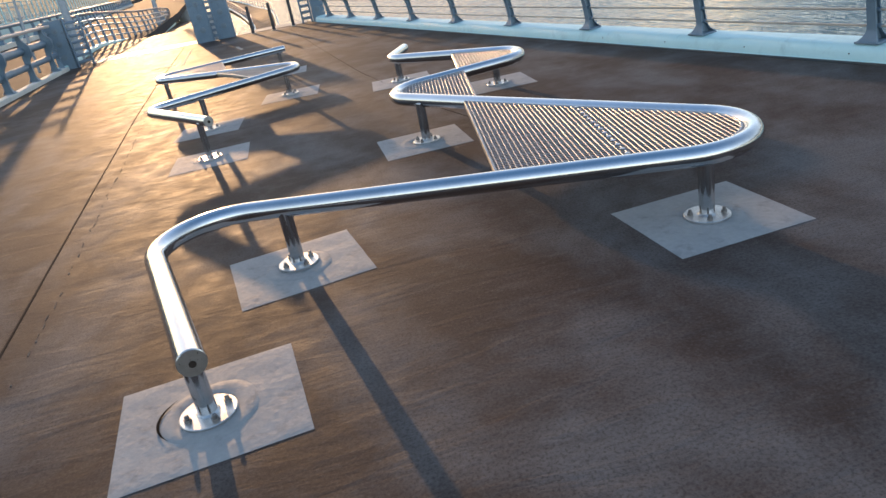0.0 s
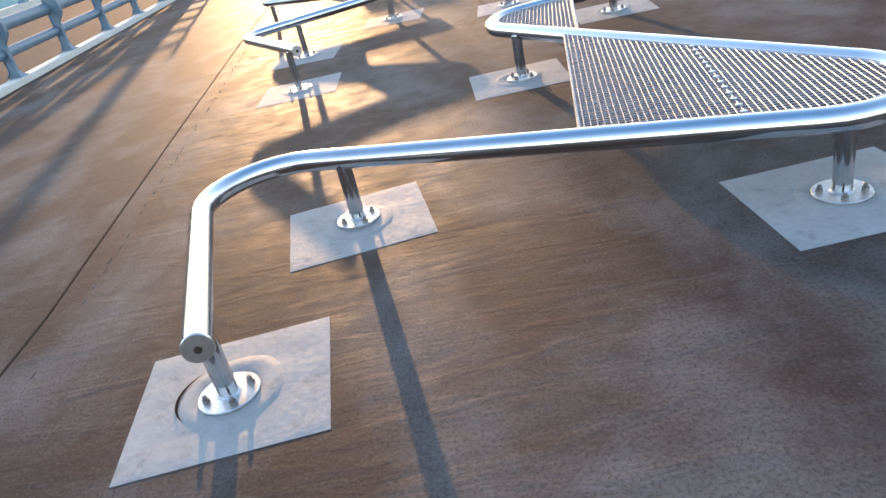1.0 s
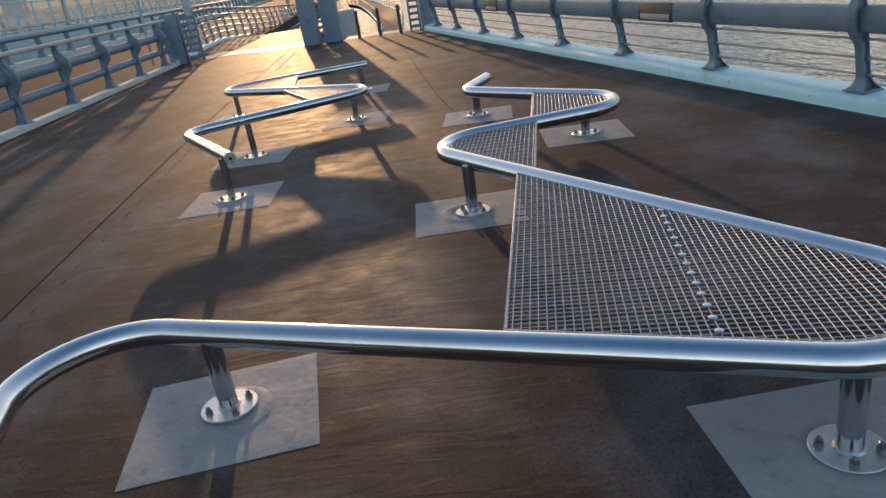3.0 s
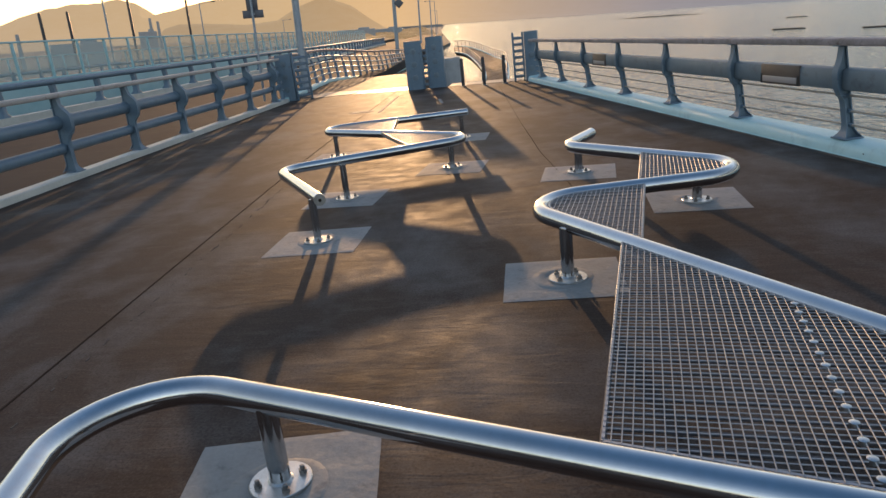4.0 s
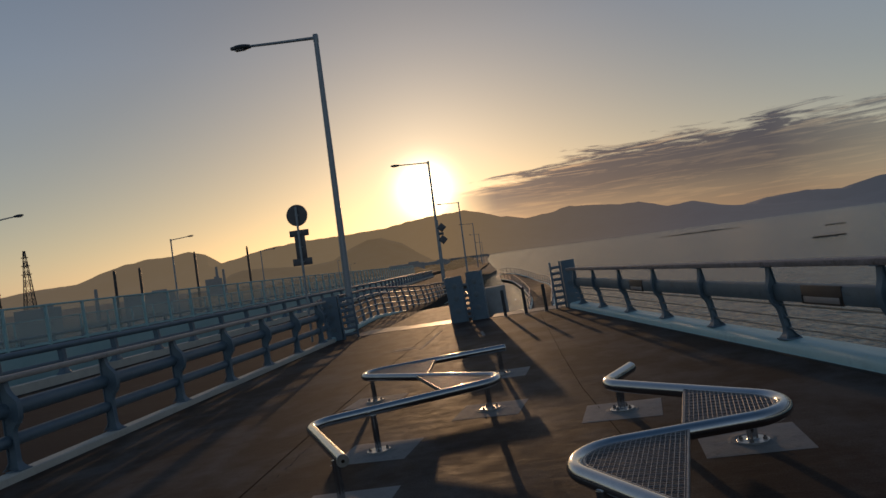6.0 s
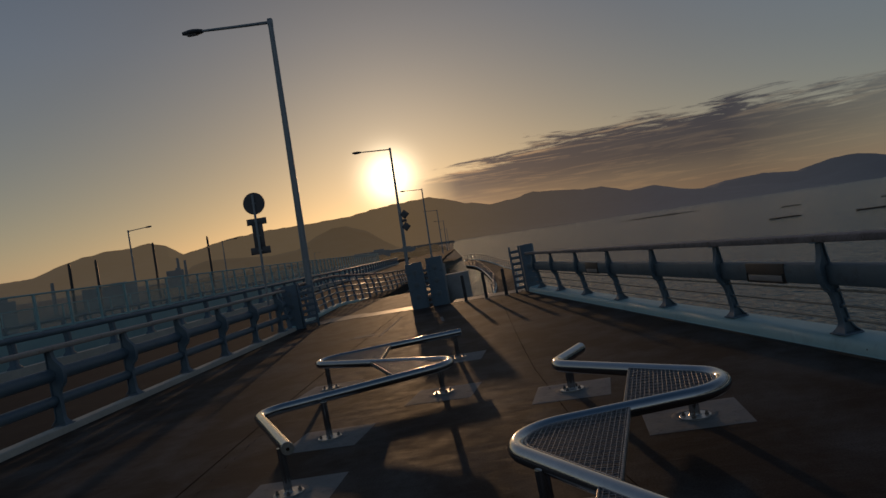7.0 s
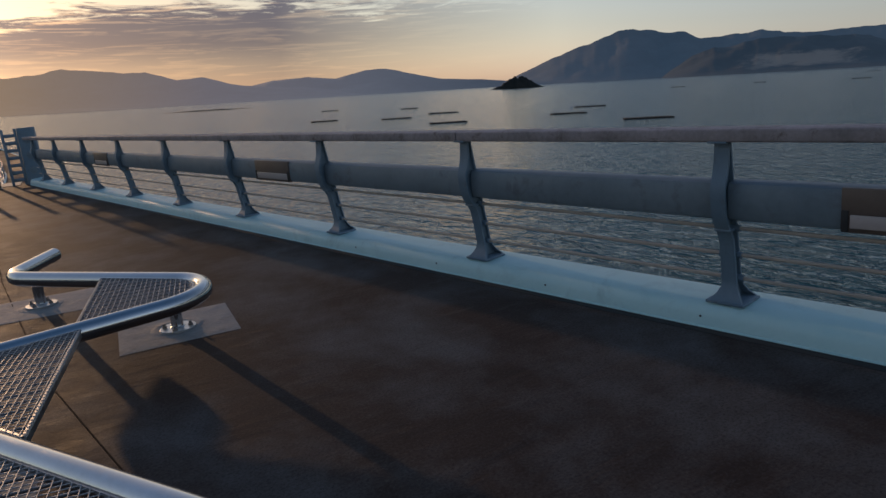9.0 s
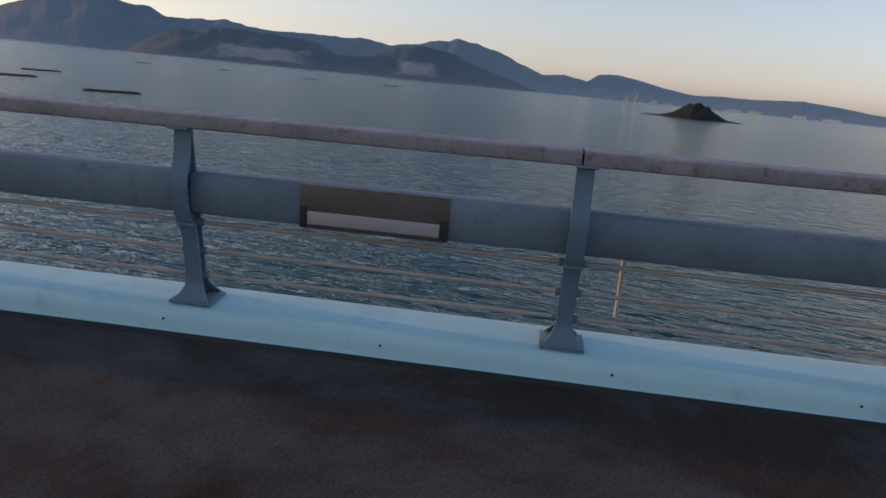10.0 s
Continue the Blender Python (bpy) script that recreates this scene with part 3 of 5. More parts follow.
def railing_right():
    """Seaward railing: cast posts, flat weathered handrail, large beam with lamp boxes, three rods."""
    rail = thing("railing", DECK, "blue-grey sea railing with weathered handrail, box beam and rods", "railing")
    h, off, foot = 0.882, 0.19, 0.145
    ys = [-2.15 - 1.84 * k for k in range(6, 0, -1)] + [-2.165, -0.375, 1.47, 3.35, 5.24, 7.12, 9.0, 10.88, 12.77, 14.5]
    turn = Matrix.Rotation(math.atan(0.235), 4, "Z")
    posts = Posts(rail_post(h, 0.47, 0.79, 1, 1.0, 0.13), rail)
    for y in ys:
        m = Matrix.Translation((right_edge(y) + off, y, foot)) @ turn
        post = posts.put(m)
        if -5 < y < 9:
            for z in (0.13, 0.265, 0.415):
                for s in (-1, 1):
                    bm = bmesh.new()
                    tube(bm, [(0.02 - 0.147 * z, s * 0.006, z), (0.02 - 0.147 * z, s * 0.06, z)], 0.019, 10)
                    part("rod_socket", bm, M_BLUE, post)
    line = [(right_edge(y) + off + 0.03, y, 0) for y in np.linspace(-13.2, 15.0, 16)]
    # the handrail comes in lengths with a gap over every second post
    cuts = [-13.2] + ys[2::2] + [15.0]
    for a, b in zip(cuts, cuts[1:]):
        bm = bmesh.new()
        sweep(bm, [(right_edge(y) + off - 0.10, y, foot + h + 0.03) for y in (a + 0.005, b - 0.005)], rounded(0.155, 0.066, 0.011))
        part("handrail", bm, M_CAP, rail, "weathered flat handrail with rusty stains")
    for a, b in zip(ys, ys[1:]):
        bm = bmesh.new()
        sweep(bm, [(right_edge(y) + off - 0.032, y, foot + 0.642 * h) for y in (a + 0.03, b - 0.03)], rounded(0.15, 0.205, 0.036, 2))
        part("beam", bm, M_BEAM, rail, "galvanised blue-grey box beam")
    for z in (0.275, 0.41, 0.56):
        bm = bmesh.new()
        tube(bm, [(x - 0.01 - 0.147 * (z - foot), y, z) for x, y, zz in line], 0.0105, 8)
        part("rod", bm, M_WIRE, rail)
    bm = bmesh.new()
    tube(bm, [(right_edge(-2.37) + off + 0.3, -2.37, 0.56), (right_edge(-2.37) + off + 0.31, -2.37, 0.2)], 0.01, 8)
    part("stay", bm, M_WIRE, rail, "thin upright stay between the rods")
    # lamp boxes let into every third beam
    for k in (6, 9, 12):
        y = ys[k] + 0.50 * (ys[k + 1] - ys[k])
        base = Matrix.Translation((right_edge(y) + off - 0.032, y, foot + 0.642 * h)) @ turn
        bm = bmesh.new()
        box(bm, (-0.072, 0, 0.0), (0.03, 0.70, 0.207), 0, 0.006)
        lampbox = part("lamp_box", bm, M_PANEL, rail, "brown lamp box set in the beam", m=base)
        bm = bmesh.new()
        box(bm, (-0.088, 0.0, -0.05), (0.012, 0.62, 0.062), 0, 0.004)
        part("lens", bm, M_LENS, lampbox, "frosted strip lens")
        for s_ in (-1, 1):
            bm = bmesh.new()
            box(bm, (-0.087, s_ * 0.332, -0.05), (0.014, 0.03, 0.10), 0, 0.004)
            part("end_cap", bm, M_BLACK, lampbox)
    return rail


railing_right()


def railing_left():
    rail = thing("railing", DECK, "blue-grey roadside railing with flat handrail and two pipes", "railing")
    h = 1.10
    posts = Posts(rail_post(h, 0.52, 0.80, -1, 2.0), rail)

    def lx(y):
        return left_edge(y) - 0.11
    for k in range(-9, 7):
        y = 3.96 + 1.945 * k
        m = Matrix.Translation((lx(y), y, 0.10))
        posts.put(m)
    line = [(lx(y), y, 0) for y in np.linspace(-13.5, 16.3, 30)]
    bm = bmesh.new()
    sweep(bm, [(x - 0.03, y, 0.105 + h + 0.025) for x, y, z in line], rounded(0.17, 0.075, 0.025))
    part("handrail", bm, M_CAP_PALE, rail, "pale weathered flat handrail")
    for z, r in ((0.84, 0.10), (0.46, 0.08)):
        bm = bmesh.new()
        tube(bm, [(x - 0.10, y, z) for x, y, zz in line], r, 14)
        part("pipe", bm, M_BLUE, rail)


railing_left()


# ---- benches ----
def belt(start, circles, end):
    """A line that runs straight between round bends: start, (x, y, radius, turn) of each bend (turn 1 is leftwards), end."""
    stops = [(start[0], start[1], 0.0, 1)] + list(circles) + [(end[0], end[1], 0.0, 1)]
    legs = []
    for (x0, y0, r0, s0), (x1, y1, r1, s1) in zip(stops, stops[1:]):
        a, b = Vector((x0, y0)), Vector((x1, y1))
        d = b - a
        # signed radii: the line passes each centre at that distance on one side
        k = (s0 * r0 - s1 * r1) / d.length
        ang = math.atan2(d.y, d.x) + math.asin(max(-1, min(1, k)))
        u = Vector((math.cos(ang), math.sin(ang)))
        nrm_ = Vector((u.y, -u.x))
        legs.append((a + nrm_ * s0 * r0, b + nrm_ * s1 * r1))
    pts = [legs[0][0]]
    for i, (x, y, r, s) in enumerate(circles):
        p, q = legs[i][1], legs[i + 1][0]
        pts.append(p)
        a0, a1 = math.atan2(p.y - y, p.x - x), math.atan2(q.y - y, q.x - x)
        da = a1 - a0
        while s > 0 and da < 0:
            da += 2 * math.pi
        while s < 0 and da > 0:
            da -= 2 * math.pi
        n = max(4, int(abs(da) / 0.16))
        for j in range(1, n):
            pts.append(Vector((x + r * math.cos(a0 + da * j / n), y + r * math.sin(a0 + da * j / n))))
        pts.append(q)
    pts.append(legs[-1][1])
    return pts




def clip_span(poly, p, d):
    """Where the line p + t d runs inside a convex-ish polygon: (t0, t1) or None."""
    ts = []
    for a, b in zip(poly, poly[1:] + poly[:1]):
        e = b - a
        den = d.x * e.y - d.y * e.x
        if abs(den) < 1e-9:
            continue
        t = ((a.x - p.x) * e.y - (a.y - p.y) * e.x) / den
        s = ((a.x - p.x) * d.y - (a.y - p.y) * d.x) / den
        if 0 <= s < 1:
            ts.append(t)
    return (min(ts), max(ts)) if len(ts) >= 2 else None


def seat_panel(bench, poly, edge, strips, tube_z):
    """A welded grating seat inside one bend: rim, bars, cross wires, a folded edge strip along the open side."""
    mid = sum(poly, Vector((0, 0))) / len(poly)
    u = (edge[1] - edge[0]).normalized()
    v = Vector((u.y, -u.x))
    z = tube_z + 0.022
    ring = [Vector((p.x, p.y, z)) for p in poly]
    bm = bmesh.new()
    tube(bm, ring + [ring[0]], 0.010, 6)
    seat = part("seat", bm, M_GRATE, bench, "welded steel grating seat")
    # bars across the seat, each on edge
    pitch = 0.030
    s0 = [(p - mid).dot(u) for p in poly]
    k = min(s0) + pitch * 0.5
    while k < max(s0):
        span = clip_span(poly, mid + u * k, v)
        if span and span[1] - span[0] > 0.02:
            L = span[1] - span[0]
            c = mid + u * k + v * (span[0] + span[1]) / 2
            bm = bmesh.new()
            tube(bm, [(-L / 2, 0, 0), (L / 2, 0, 0)], 0.0022, 6)
            part("bar", bm, M_BRIGHT, seat, m=Matrix.Translation((c.x, c.y, z + 0.0045)) @ Matrix.Rotation(math.atan2(v.y, v.x), 4, "Z"))
        k += pitch
    bm = bmesh.new()
    s1 = [(p - mid).dot(v) for p in poly]
    k = min(s1) + pitch * 0.5
    while k < max(s1):
        span = clip_span(poly, mid + v * k, u)
        if span and span[1] - span[0] > 0.02:
            c = mid + v * k + u * (span[0] + span[1]) / 2
            hl = u * (span[1] - span[0]) / 2
            tube(bm, [(c.x - hl.x, c.y - hl.y, z + 0.0085), (c.x + hl.x, c.y + hl.y, z + 0.0085)], 0.0021, 6)
        k += pitch
    tagged(part("cross_wire", bm, M_BRIGHT, seat), kind="stuff")
    # flat bars under the mesh carry it from tube to tube
    k = min(s0) + pitch * 2
    while k < max(s0):
        span = clip_span(poly, mid + u * k, v)
        if span and span[1] - span[0] > 0.06:
            c = mid + u * k + v * (span[0] + span[1]) / 2
            bm = bmesh.new()
            box(bm, (0, 0, 0), (span[1] - span[0], 0.019, 0.005))
            part("support_flat", bm, M_CROSS, seat, "dull flat support bar", m=Matrix.Translation((c.x, c.y, z - 0.006)) @ Matrix.Rotation(math.atan2(v.y, v.x), 4, "Z"), smooth=False)
        k += pitch * 3
    # folded strip on the open side, and the joint strips between gratings
    a, b = edge
    bm = bmesh.new()
    c = (a + b) / 2
    box(bm, (c.x, c.y, z - 0.014), ((b - a).length, 0.012, 0.045), math.degrees(math.atan2(u.y, u.x)), 0.004)
    part("edge_strip", bm, M_FLANGE, seat, "bright folded edge strip")
    n = int((b - a).length / 0.03)
    bm = bmesh.new()
    for q in range(n):
        p = a.lerp(b, (q + 0.5) / n)
        tube(bm, [(p.x, p.y, z + 0.010), (p.x + v.x * 0.004, p.y + v.y * 0.004, z - 0.034)], 0.005, 5)
    tagged(part("folded_wire", bm, M_GRATE, seat), kind="stuff")
    for off in strips:
        s_edge = ((a + b) / 2 - mid).dot(v)
        f = s_edge - math.copysign(off, s_edge)
        span = clip_span(poly, mid + v * f, u)
        if span:
            n = int((span[1] - span[0]) / 0.085)
            for q in range(n):
                c = mid + v * f + u * (span[0] + 0.04 + (span[1] - span[0] - 0.08) * q / (n - 1))
                bm = bmesh.new()
                tube(bm, [(c.x, c.y, z - 0.004), (c.x, c.y, z + 0.011), (c.x, c.y, z + 0.013)], [0.015, 0.015, 0.010], 10)
                part("clamp", bm, M_FLANGE, seat, "bright joint clamp")


def bend_poly(pts, a, b, tube_r):
    """The outline of the seat inside one bend: the tube line between its crossings with the open edge a-b, drawn in by the tube."""
    def cross(p, q):
        e, d = b - a, q - p
        den = d.x * e.y - d.y * e.x
        if abs(den) < 1e-9:
            return None
        t = ((a.x - p.x) * e.y - (a.y - p.y) * e.x) / den
        s = ((a.x - p.x) * d.y - (a.y - p.y) * d.x) / den
        return p + d * t if 0 <= t <= 1 and -0.35 < s < 1.35 else None
    hits = [(i, c) for i, (p, q) in enumerate(zip(pts, pts[1:])) for c in [cross(p, q)] if c is not None]
    i0, c0 = hits[0]
    i1, c1 = hits[-1]
    line = [c0] + pts[i0 + 1:i1 + 1] + [c1]
    mid = sum(line, Vector((0, 0))) / len(line)
    out = []
    for i, p in enumerate(line):
        p0, p1 = line[max(i - 1, 0)], line[min(i + 1, len(line) - 1)]
        d = (p1 - p0).normalized()
        nn = Vector((-d.y, d.x))
        if (mid - p).dot(nn) < 0:
            nn = -nn
        out.append(p + nn * (tube_r + 0.004))
    return out, (out[-1], out[0])


def bench(start, circles, end, posts, seats, label, tube_r, tube_z, leg_r):
    b = thing("bench", DECK, label, "bench", "tubular benches on the bridge deck")
    pts = belt(start, circles, end)
    bm = bmesh.new()
    fine = []
    for p, q in zip(pts, pts[1:]):
        fine.append((p.x, p.y, tube_z))
    fine.append((pts[-1].x, pts[-1].y, tube_z))
    tube(bm, fine, tube_r, 24)
    bar = part("tube_rail", bm, M_STEEL, b, "bent polished stainless tube")
    for (x, y), (px, py) in ((start, pts[1]), (end, pts[-2])):
        d = (Vector((x, y)) - Vector((px, py))).normalized()
        bm = bmesh.new()
        tube(bm, [(x, y, tube_z), (x + d.x * 0.008, y + d.y * 0.008, tube_z)], [tube_r * 1.015, tube_r * 0.97], 24)
        cap_ = part("end_cap", bm, M_FLANGE, b, "welded end cap with a drain hole")
        bm = bmesh.new()
        tube(bm, [(x + d.x * 0.007, y + d.y * 0.007, tube_z - 0.004), (x + d.x * 0.010, y + d.y * 0.010, tube_z - 0.004)], 0.014, 14)
        part("drain_hole", bm, M_SEAM, cap_, "rusty drain hole")
    for x, y in posts:
        bm = bmesh.new()
        tube(bm, [(x, y, 0.012), (x, y, tube_z - 0.02)], leg_r, 20)
        part("leg", bm, M_STEEL, b)
        bm = bmesh.new()
        tube(bm, [(x, y, 0.004), (x, y, 0.016), (x, y, 0.019), (x, y, 0.0195), (x, y, 0.027)], [0.118, 0.118, 0.115, leg_r + 0.009, leg_r + 0.001], 28)
        fl = part("flange", bm, M_FLANGE, b, "round bolted foot flange")
        for q in range(4):
            a = radians(45 + 90 * q + 17 * x)
            bx, by = x + 0.085 * math.cos(a), y + 0.085 * math.sin(a)
            bm = bmesh.new()
            tube(bm, [(bx, by, 0.019), (bx, by, 0.032), (bx, by, 0.0325), (bx, by, 0.046), (bx, by, 0.049)], [0.016, 0.016, 0.010, 0.010, 0.006], 6)
            part("bolt", bm, M_BOLT, fl)
    for (a, c, strips) in seats:
        poly, edge = bend_poly(pts, Vector(a), Vector(c), tube_r)
        seat_panel(b, poly, edge, strips, tube_z)
    return b


bench((-1.13, -3.13), [(-1.08, -1.89, 0.36, -1), (1.40, -2.01, 0.40, 1), (0.63, 0.735, 0.37, -1), (1.34, 1.62, 0.36, 1), (0.86, 3.08, 0.26, -1)], (0.86, 3.71),
      [(-1.19, -2.94), (-0.78, -1.63), (1.36, -2.38), (0.40, 0.345), (1.54, 1.97), (0.70, 3.46)],
      [((0.37, -1.95), (0.72, -0.13), (0.68,)), ((0.74, -0.08), (0.99, 1.24), ()), ((1.22, 2.45), (1.0, 1.25), ())],
      "long zigzag stainless tube bench with three grating seats", 0.055, 0.352, 0.040)
bench((-1.449, 1.444), [(-1.918, 2.771, 0.264, -1), (-0.805, 4.01, 0.273, 1), (-2.24, 5.718, 0.293, -1)], (-0.659, 6.48),
      [(-1.555, 1.57), (-1.675, 3.06), (-0.70, 4.29), (-2.47, 5.76), (-0.76, 6.52)],
      [((-1.02, 3.513), (-1.508, 4.713), ()), ((-1.508, 4.762), (-1.654, 6.304), ())],
      "zigzag stainless tube bench with two grating seats", 0.049, 0.378, 0.031)


# ---- mortar patches round the bench feet ----
for x, y, rz, size, ring in ((-1.185, -2.92, 6, 0.745, 0.20), (-0.78, -1.667, 8.6, 0.742, 0.19), (1.36, -2.375, 3, 0.74, 0.18), (0.37, 0.365, 0, 0.73, 0.19), (1.54, 2.02, -3, 0.74, 0.17), (0.70, 3.44, -6, 0.74, 0.16),
                             (-1.55, 1.565, 0, 0.745, 0.17), (-1.68, 3.06, -4, 0.745, 0.17), (-0.69, 4.26, -6, 0.75, 0.17), (-2.45, 5.74, -4, 0.75, 0.16), (-0.76, 6.5, -3, 0.75, 0.16)):
    patch = thing("mortar_patch", DECK @ pose(x, y, 0.0, 0, 0, rz), "square pale mortar patch set in the brown deck", "patch", "mortar patches round the bench feet")
    bm = bmesh.new()
    bmesh.ops.create_grid(bm, x_segments=24, y_segments=24, size=size / 2)
    for v in bm.verts:
        r = math.hypot(v.co.x, v.co.y)
        edge = max(abs(v.co.x), abs(v.co.y)) > size / 2 - 0.001
        lump = noise.fractal(Vector((v.co.x * 9 + x * 5, v.co.y * 9 + y * 3, 0)), 1.0, 2.0, 4) * 0.0022
        v.co.z = 0.0015 if edge else 0.0035 + lump + 0.003 * math.exp(-((r - ring) / 0.03) ** 2)
        if edge:
            v.co.x += noise.noise(Vector((v.co.y * 14, x, y))) * 0.0015
            v.co.y += noise.noise(Vector((v.co.x * 14, y, x))) * 0.0015
        v.co.y *= 0.94
    part("mortar_bed", bm, M_MORTAR, patch)
    # trowelled ring round the flange
    bm = bmesh.new()
    rings = []
    for rr, zz in ((0.105, 0.003), (0.118, 0.0075), (ring - 0.035, 0.0085), (ring, 0.0075), (ring + 0.012, 0.001)):
        rings.append([bm.verts.new((rr * math.cos(a) * (1 + 0.05 * noise.noise(Vector((math.cos(a) * 1.5, math.sin(a) * 1.5, x)))), rr * math.sin(a) * (1 + 0.05 * noise.noise(Vector((math.cos(a), math.sin(a) * 2, y)))), zz)) for a in np.linspace(0, 2 * math.pi, 36, endpoint=False)])
    for u_, v_ in zip(rings, rings[1:]):
        for q in range(36):
            bm.faces.new((u_[q], u_[(q + 1) % 36], v_[(q + 1) % 36], v_[q]))
    part("grout_ring", bm, M_MORTAR, patch, "uneven trowelled grout ring")
    if y < -2.5:
        bm = bmesh.new()
        arc = [(ring * 1.02 * math.cos(a), ring * 1.02 * math.sin(a)) for a in np.linspace(radians(130), radians(215), 14)]
        wid = [0.012 * math.sin(math.pi * i / 13) + 0.0008 for i in range(14)]
        outer = [bm.verts.new((px * (1 + wd / ring), py * (1 + wd / ring), 0.0105)) for (px, py), wd in zip(arc, wid)]
        inner = [bm.verts.new((px, py, 0.0105)) for px, py in arc]
        for q in range(13):
            bm.faces.new((inner[q], inner[q + 1], outer[q + 1], outer[q]))
        bmesh.ops.solidify(bm, geom=bm.faces[:], thickness=0.004)
        part("crack", bm, M_SEAM, patch, "dark curved crack in the grout")


# ---- end pillars, bollards and joint plates where the deck forks ----
def pillar(x, y, rz, parts_, label):
    """A portal of painted steel slabs with raised rosettes, and a louvred side. parts_: (offset along, width, lean, kind)."""
    p = thing("end_pillar", DECK @ pose(x, y, 0, 0, 0, rz), label, "pillar", "blue end pillars at the fork")
    for off, width, hgt, turn, kind in parts_:
        base = pose(off, 0, 0, 0, 0, turn)
        if kind == "slab":
            bm = bmesh.new()
            loft(bm, [[(px * s + 0.0, py, z) for px, py in rounded(width, 0.16, 0.02, 2)] for z, s in ((0.0, 1.0), (0.03, 1.0), (hgt - 0.02, 0.98), (hgt, 0.94))])
            slab = part("slab", bm, M_BLUE, p, m=base)
            for k in range(3):
                z = hgt * (0.25 + 0.27 * k)
                bm = bmesh.new()
                tube(bm, [(0, -0.078, z), (0, -0.090, z), (0, -0.095, z)], [0.082, 0.078, 0.055], 16)
                part("rosette", bm, M_BEAM, slab, "round raised disc")
        else:
            for s in (-1, 1):
                bm = bmesh.new()
                box(bm, (s * width / 2, 0, hgt / 2), (0.05, 0.12, hgt), 0, 0.008)
                part("upright", bm, M_BLUE, p, m=base)
            for k in range(7):
                bm = bmesh.new()
                box(bm, (0, 0, 0), (width - 0.04, 0.11, 0.03), 0, 0.006)
                part("louvre", bm, M_BEAM, p, m=base @ pose(0, 0, hgt * (0.1 + 0.13 * k), 28))
    return p


pillar(-6.78, 16.75, 6, [(-0.02, 0.48, 1.35, 0, "slab"), (0.46, 0.42, 1.38, 20, "louvre")], "blue painted steel pillar with rosettes beside the roadside railing")
pillar(-2.55, 16.4, 0, [(-0.33, 0.50, 1.33, 8, "slab"), (0.29, 0.48, 1.40, -10, "slab"), (-0.02, 0.16, 1.2, 0, "louvre")], "pair of blue steel pillars with rosettes dividing the paths")
pillar(0.36, 15.75, -12, [(0.06, 0.36, 1.28, 0, "slab"), (-0.30, 0.26, 1.28, 10, "louvre")], "blue painted steel pillar ending the sea railing")

for x, y in ((-1.51, 16.0), (-0.91, 15.75), (-0.35, 15.7)):
    b = thing("bollard", DECK @ pose(x, y, 0), "slim dark steel bollard standing on the deck", "bollard", "row of bollards")
    bm = bmesh.new()
    tube(bm, [(0, 0, 0.0), (0, 0, 0.70), (0, 0, 0.735), (0, 0, 0.745)], [0.045, 0.045, 0.04, 0.02], 16)
    part("shaft", bm, M_DARK, b)
    bm = bmesh.new()
    tube(bm, [(0, 0, 0.0), (0, 0, 0.012)], 0.075, 18)
    part("base_ring", bm, M_FLANGE, b)

for pts in ([(-6.5, 17.9), (-6.2, 18.8), (-4.9, 18.2), (-4.95, 17.0), (-6.2, 17.0)], [(-4.9, 16.85), (-4.9, 18.0), (-3.15, 17.7), (-3.15, 16.45)], [(-1.95, 16.3), (-1.95, 17.3), (0.05, 16.9), (0.05, 15.9)]):
    bm = bmesh.new()
    prism(bm, pts, -0.02, 0.008)
    tagged_at(part("joint_plate", bm, M_PLATE, smooth=False), DECK, "steel cover plate over the expansion joint", "cover plate", "expansion joint plates", "structure")

# worn paint marks on the deck; the long strip is the seam's shine painted in
for x, y, sx, sy, rz in ((-3.42, 11.55, 0.5, 0.25, -8), (-3.05, 12.9, 0.07, 3.6, 3), (-1.75, 12.4, 0.07, 1.0, 10)):
    bm = bmesh.new()
    box(bm, (0, 0, 0.002), (sx, sy, 0.004))
    tagged_at(part("paint_mark", bm, M_PAINT_SHINE), DECK @ pose(x, y, 0, 0, 0, rz), "pale deck mark, worn paint and painted-in seam shine", "marking", "worn deck markings", "structure")


# ---- the two paths beyond the fork ----
def between(line, y):
    ys_ = [p[1] for p in line]
    return Vector([float(np.interp(y, ys_, [p[i] for p in line])) for i in range(3)])


def smooth_line(line, n):
    """Catmull-Rom through the points, n steps a leg."""
    out = []
    q = [Vector(p) for p in line]
    q = [q[0] * 2 - q[1]] + q + [q[-1] * 2 - q[-2]]
    for i in range(1, len(q) - 2):
        for k in range(n):
            t = k / n
            out.append(0.5 * (2 * q[i] + (q[i + 1] - q[i - 1]) * t + (2 * q[i - 1] - 5 * q[i] + 4 * q[i + 1] - q[i + 2]) * t * t + (3 * q[i] - q[i - 1] - 3 * q[i + 1] + q[i + 2]) * t ** 3))
    out.append(q[-2])
    return out


def path_strip(name, left, right, label):
    bm = bmesh.new()
    loft(bm, [[a, b, b - Vector((0, 0, 0.5)), a - Vector((0, 0, 0.5))] for a, b in zip(left, right)])
    return tagged_at(part(name, bm, M_DECK), DECK, label, "path", "", "structure")


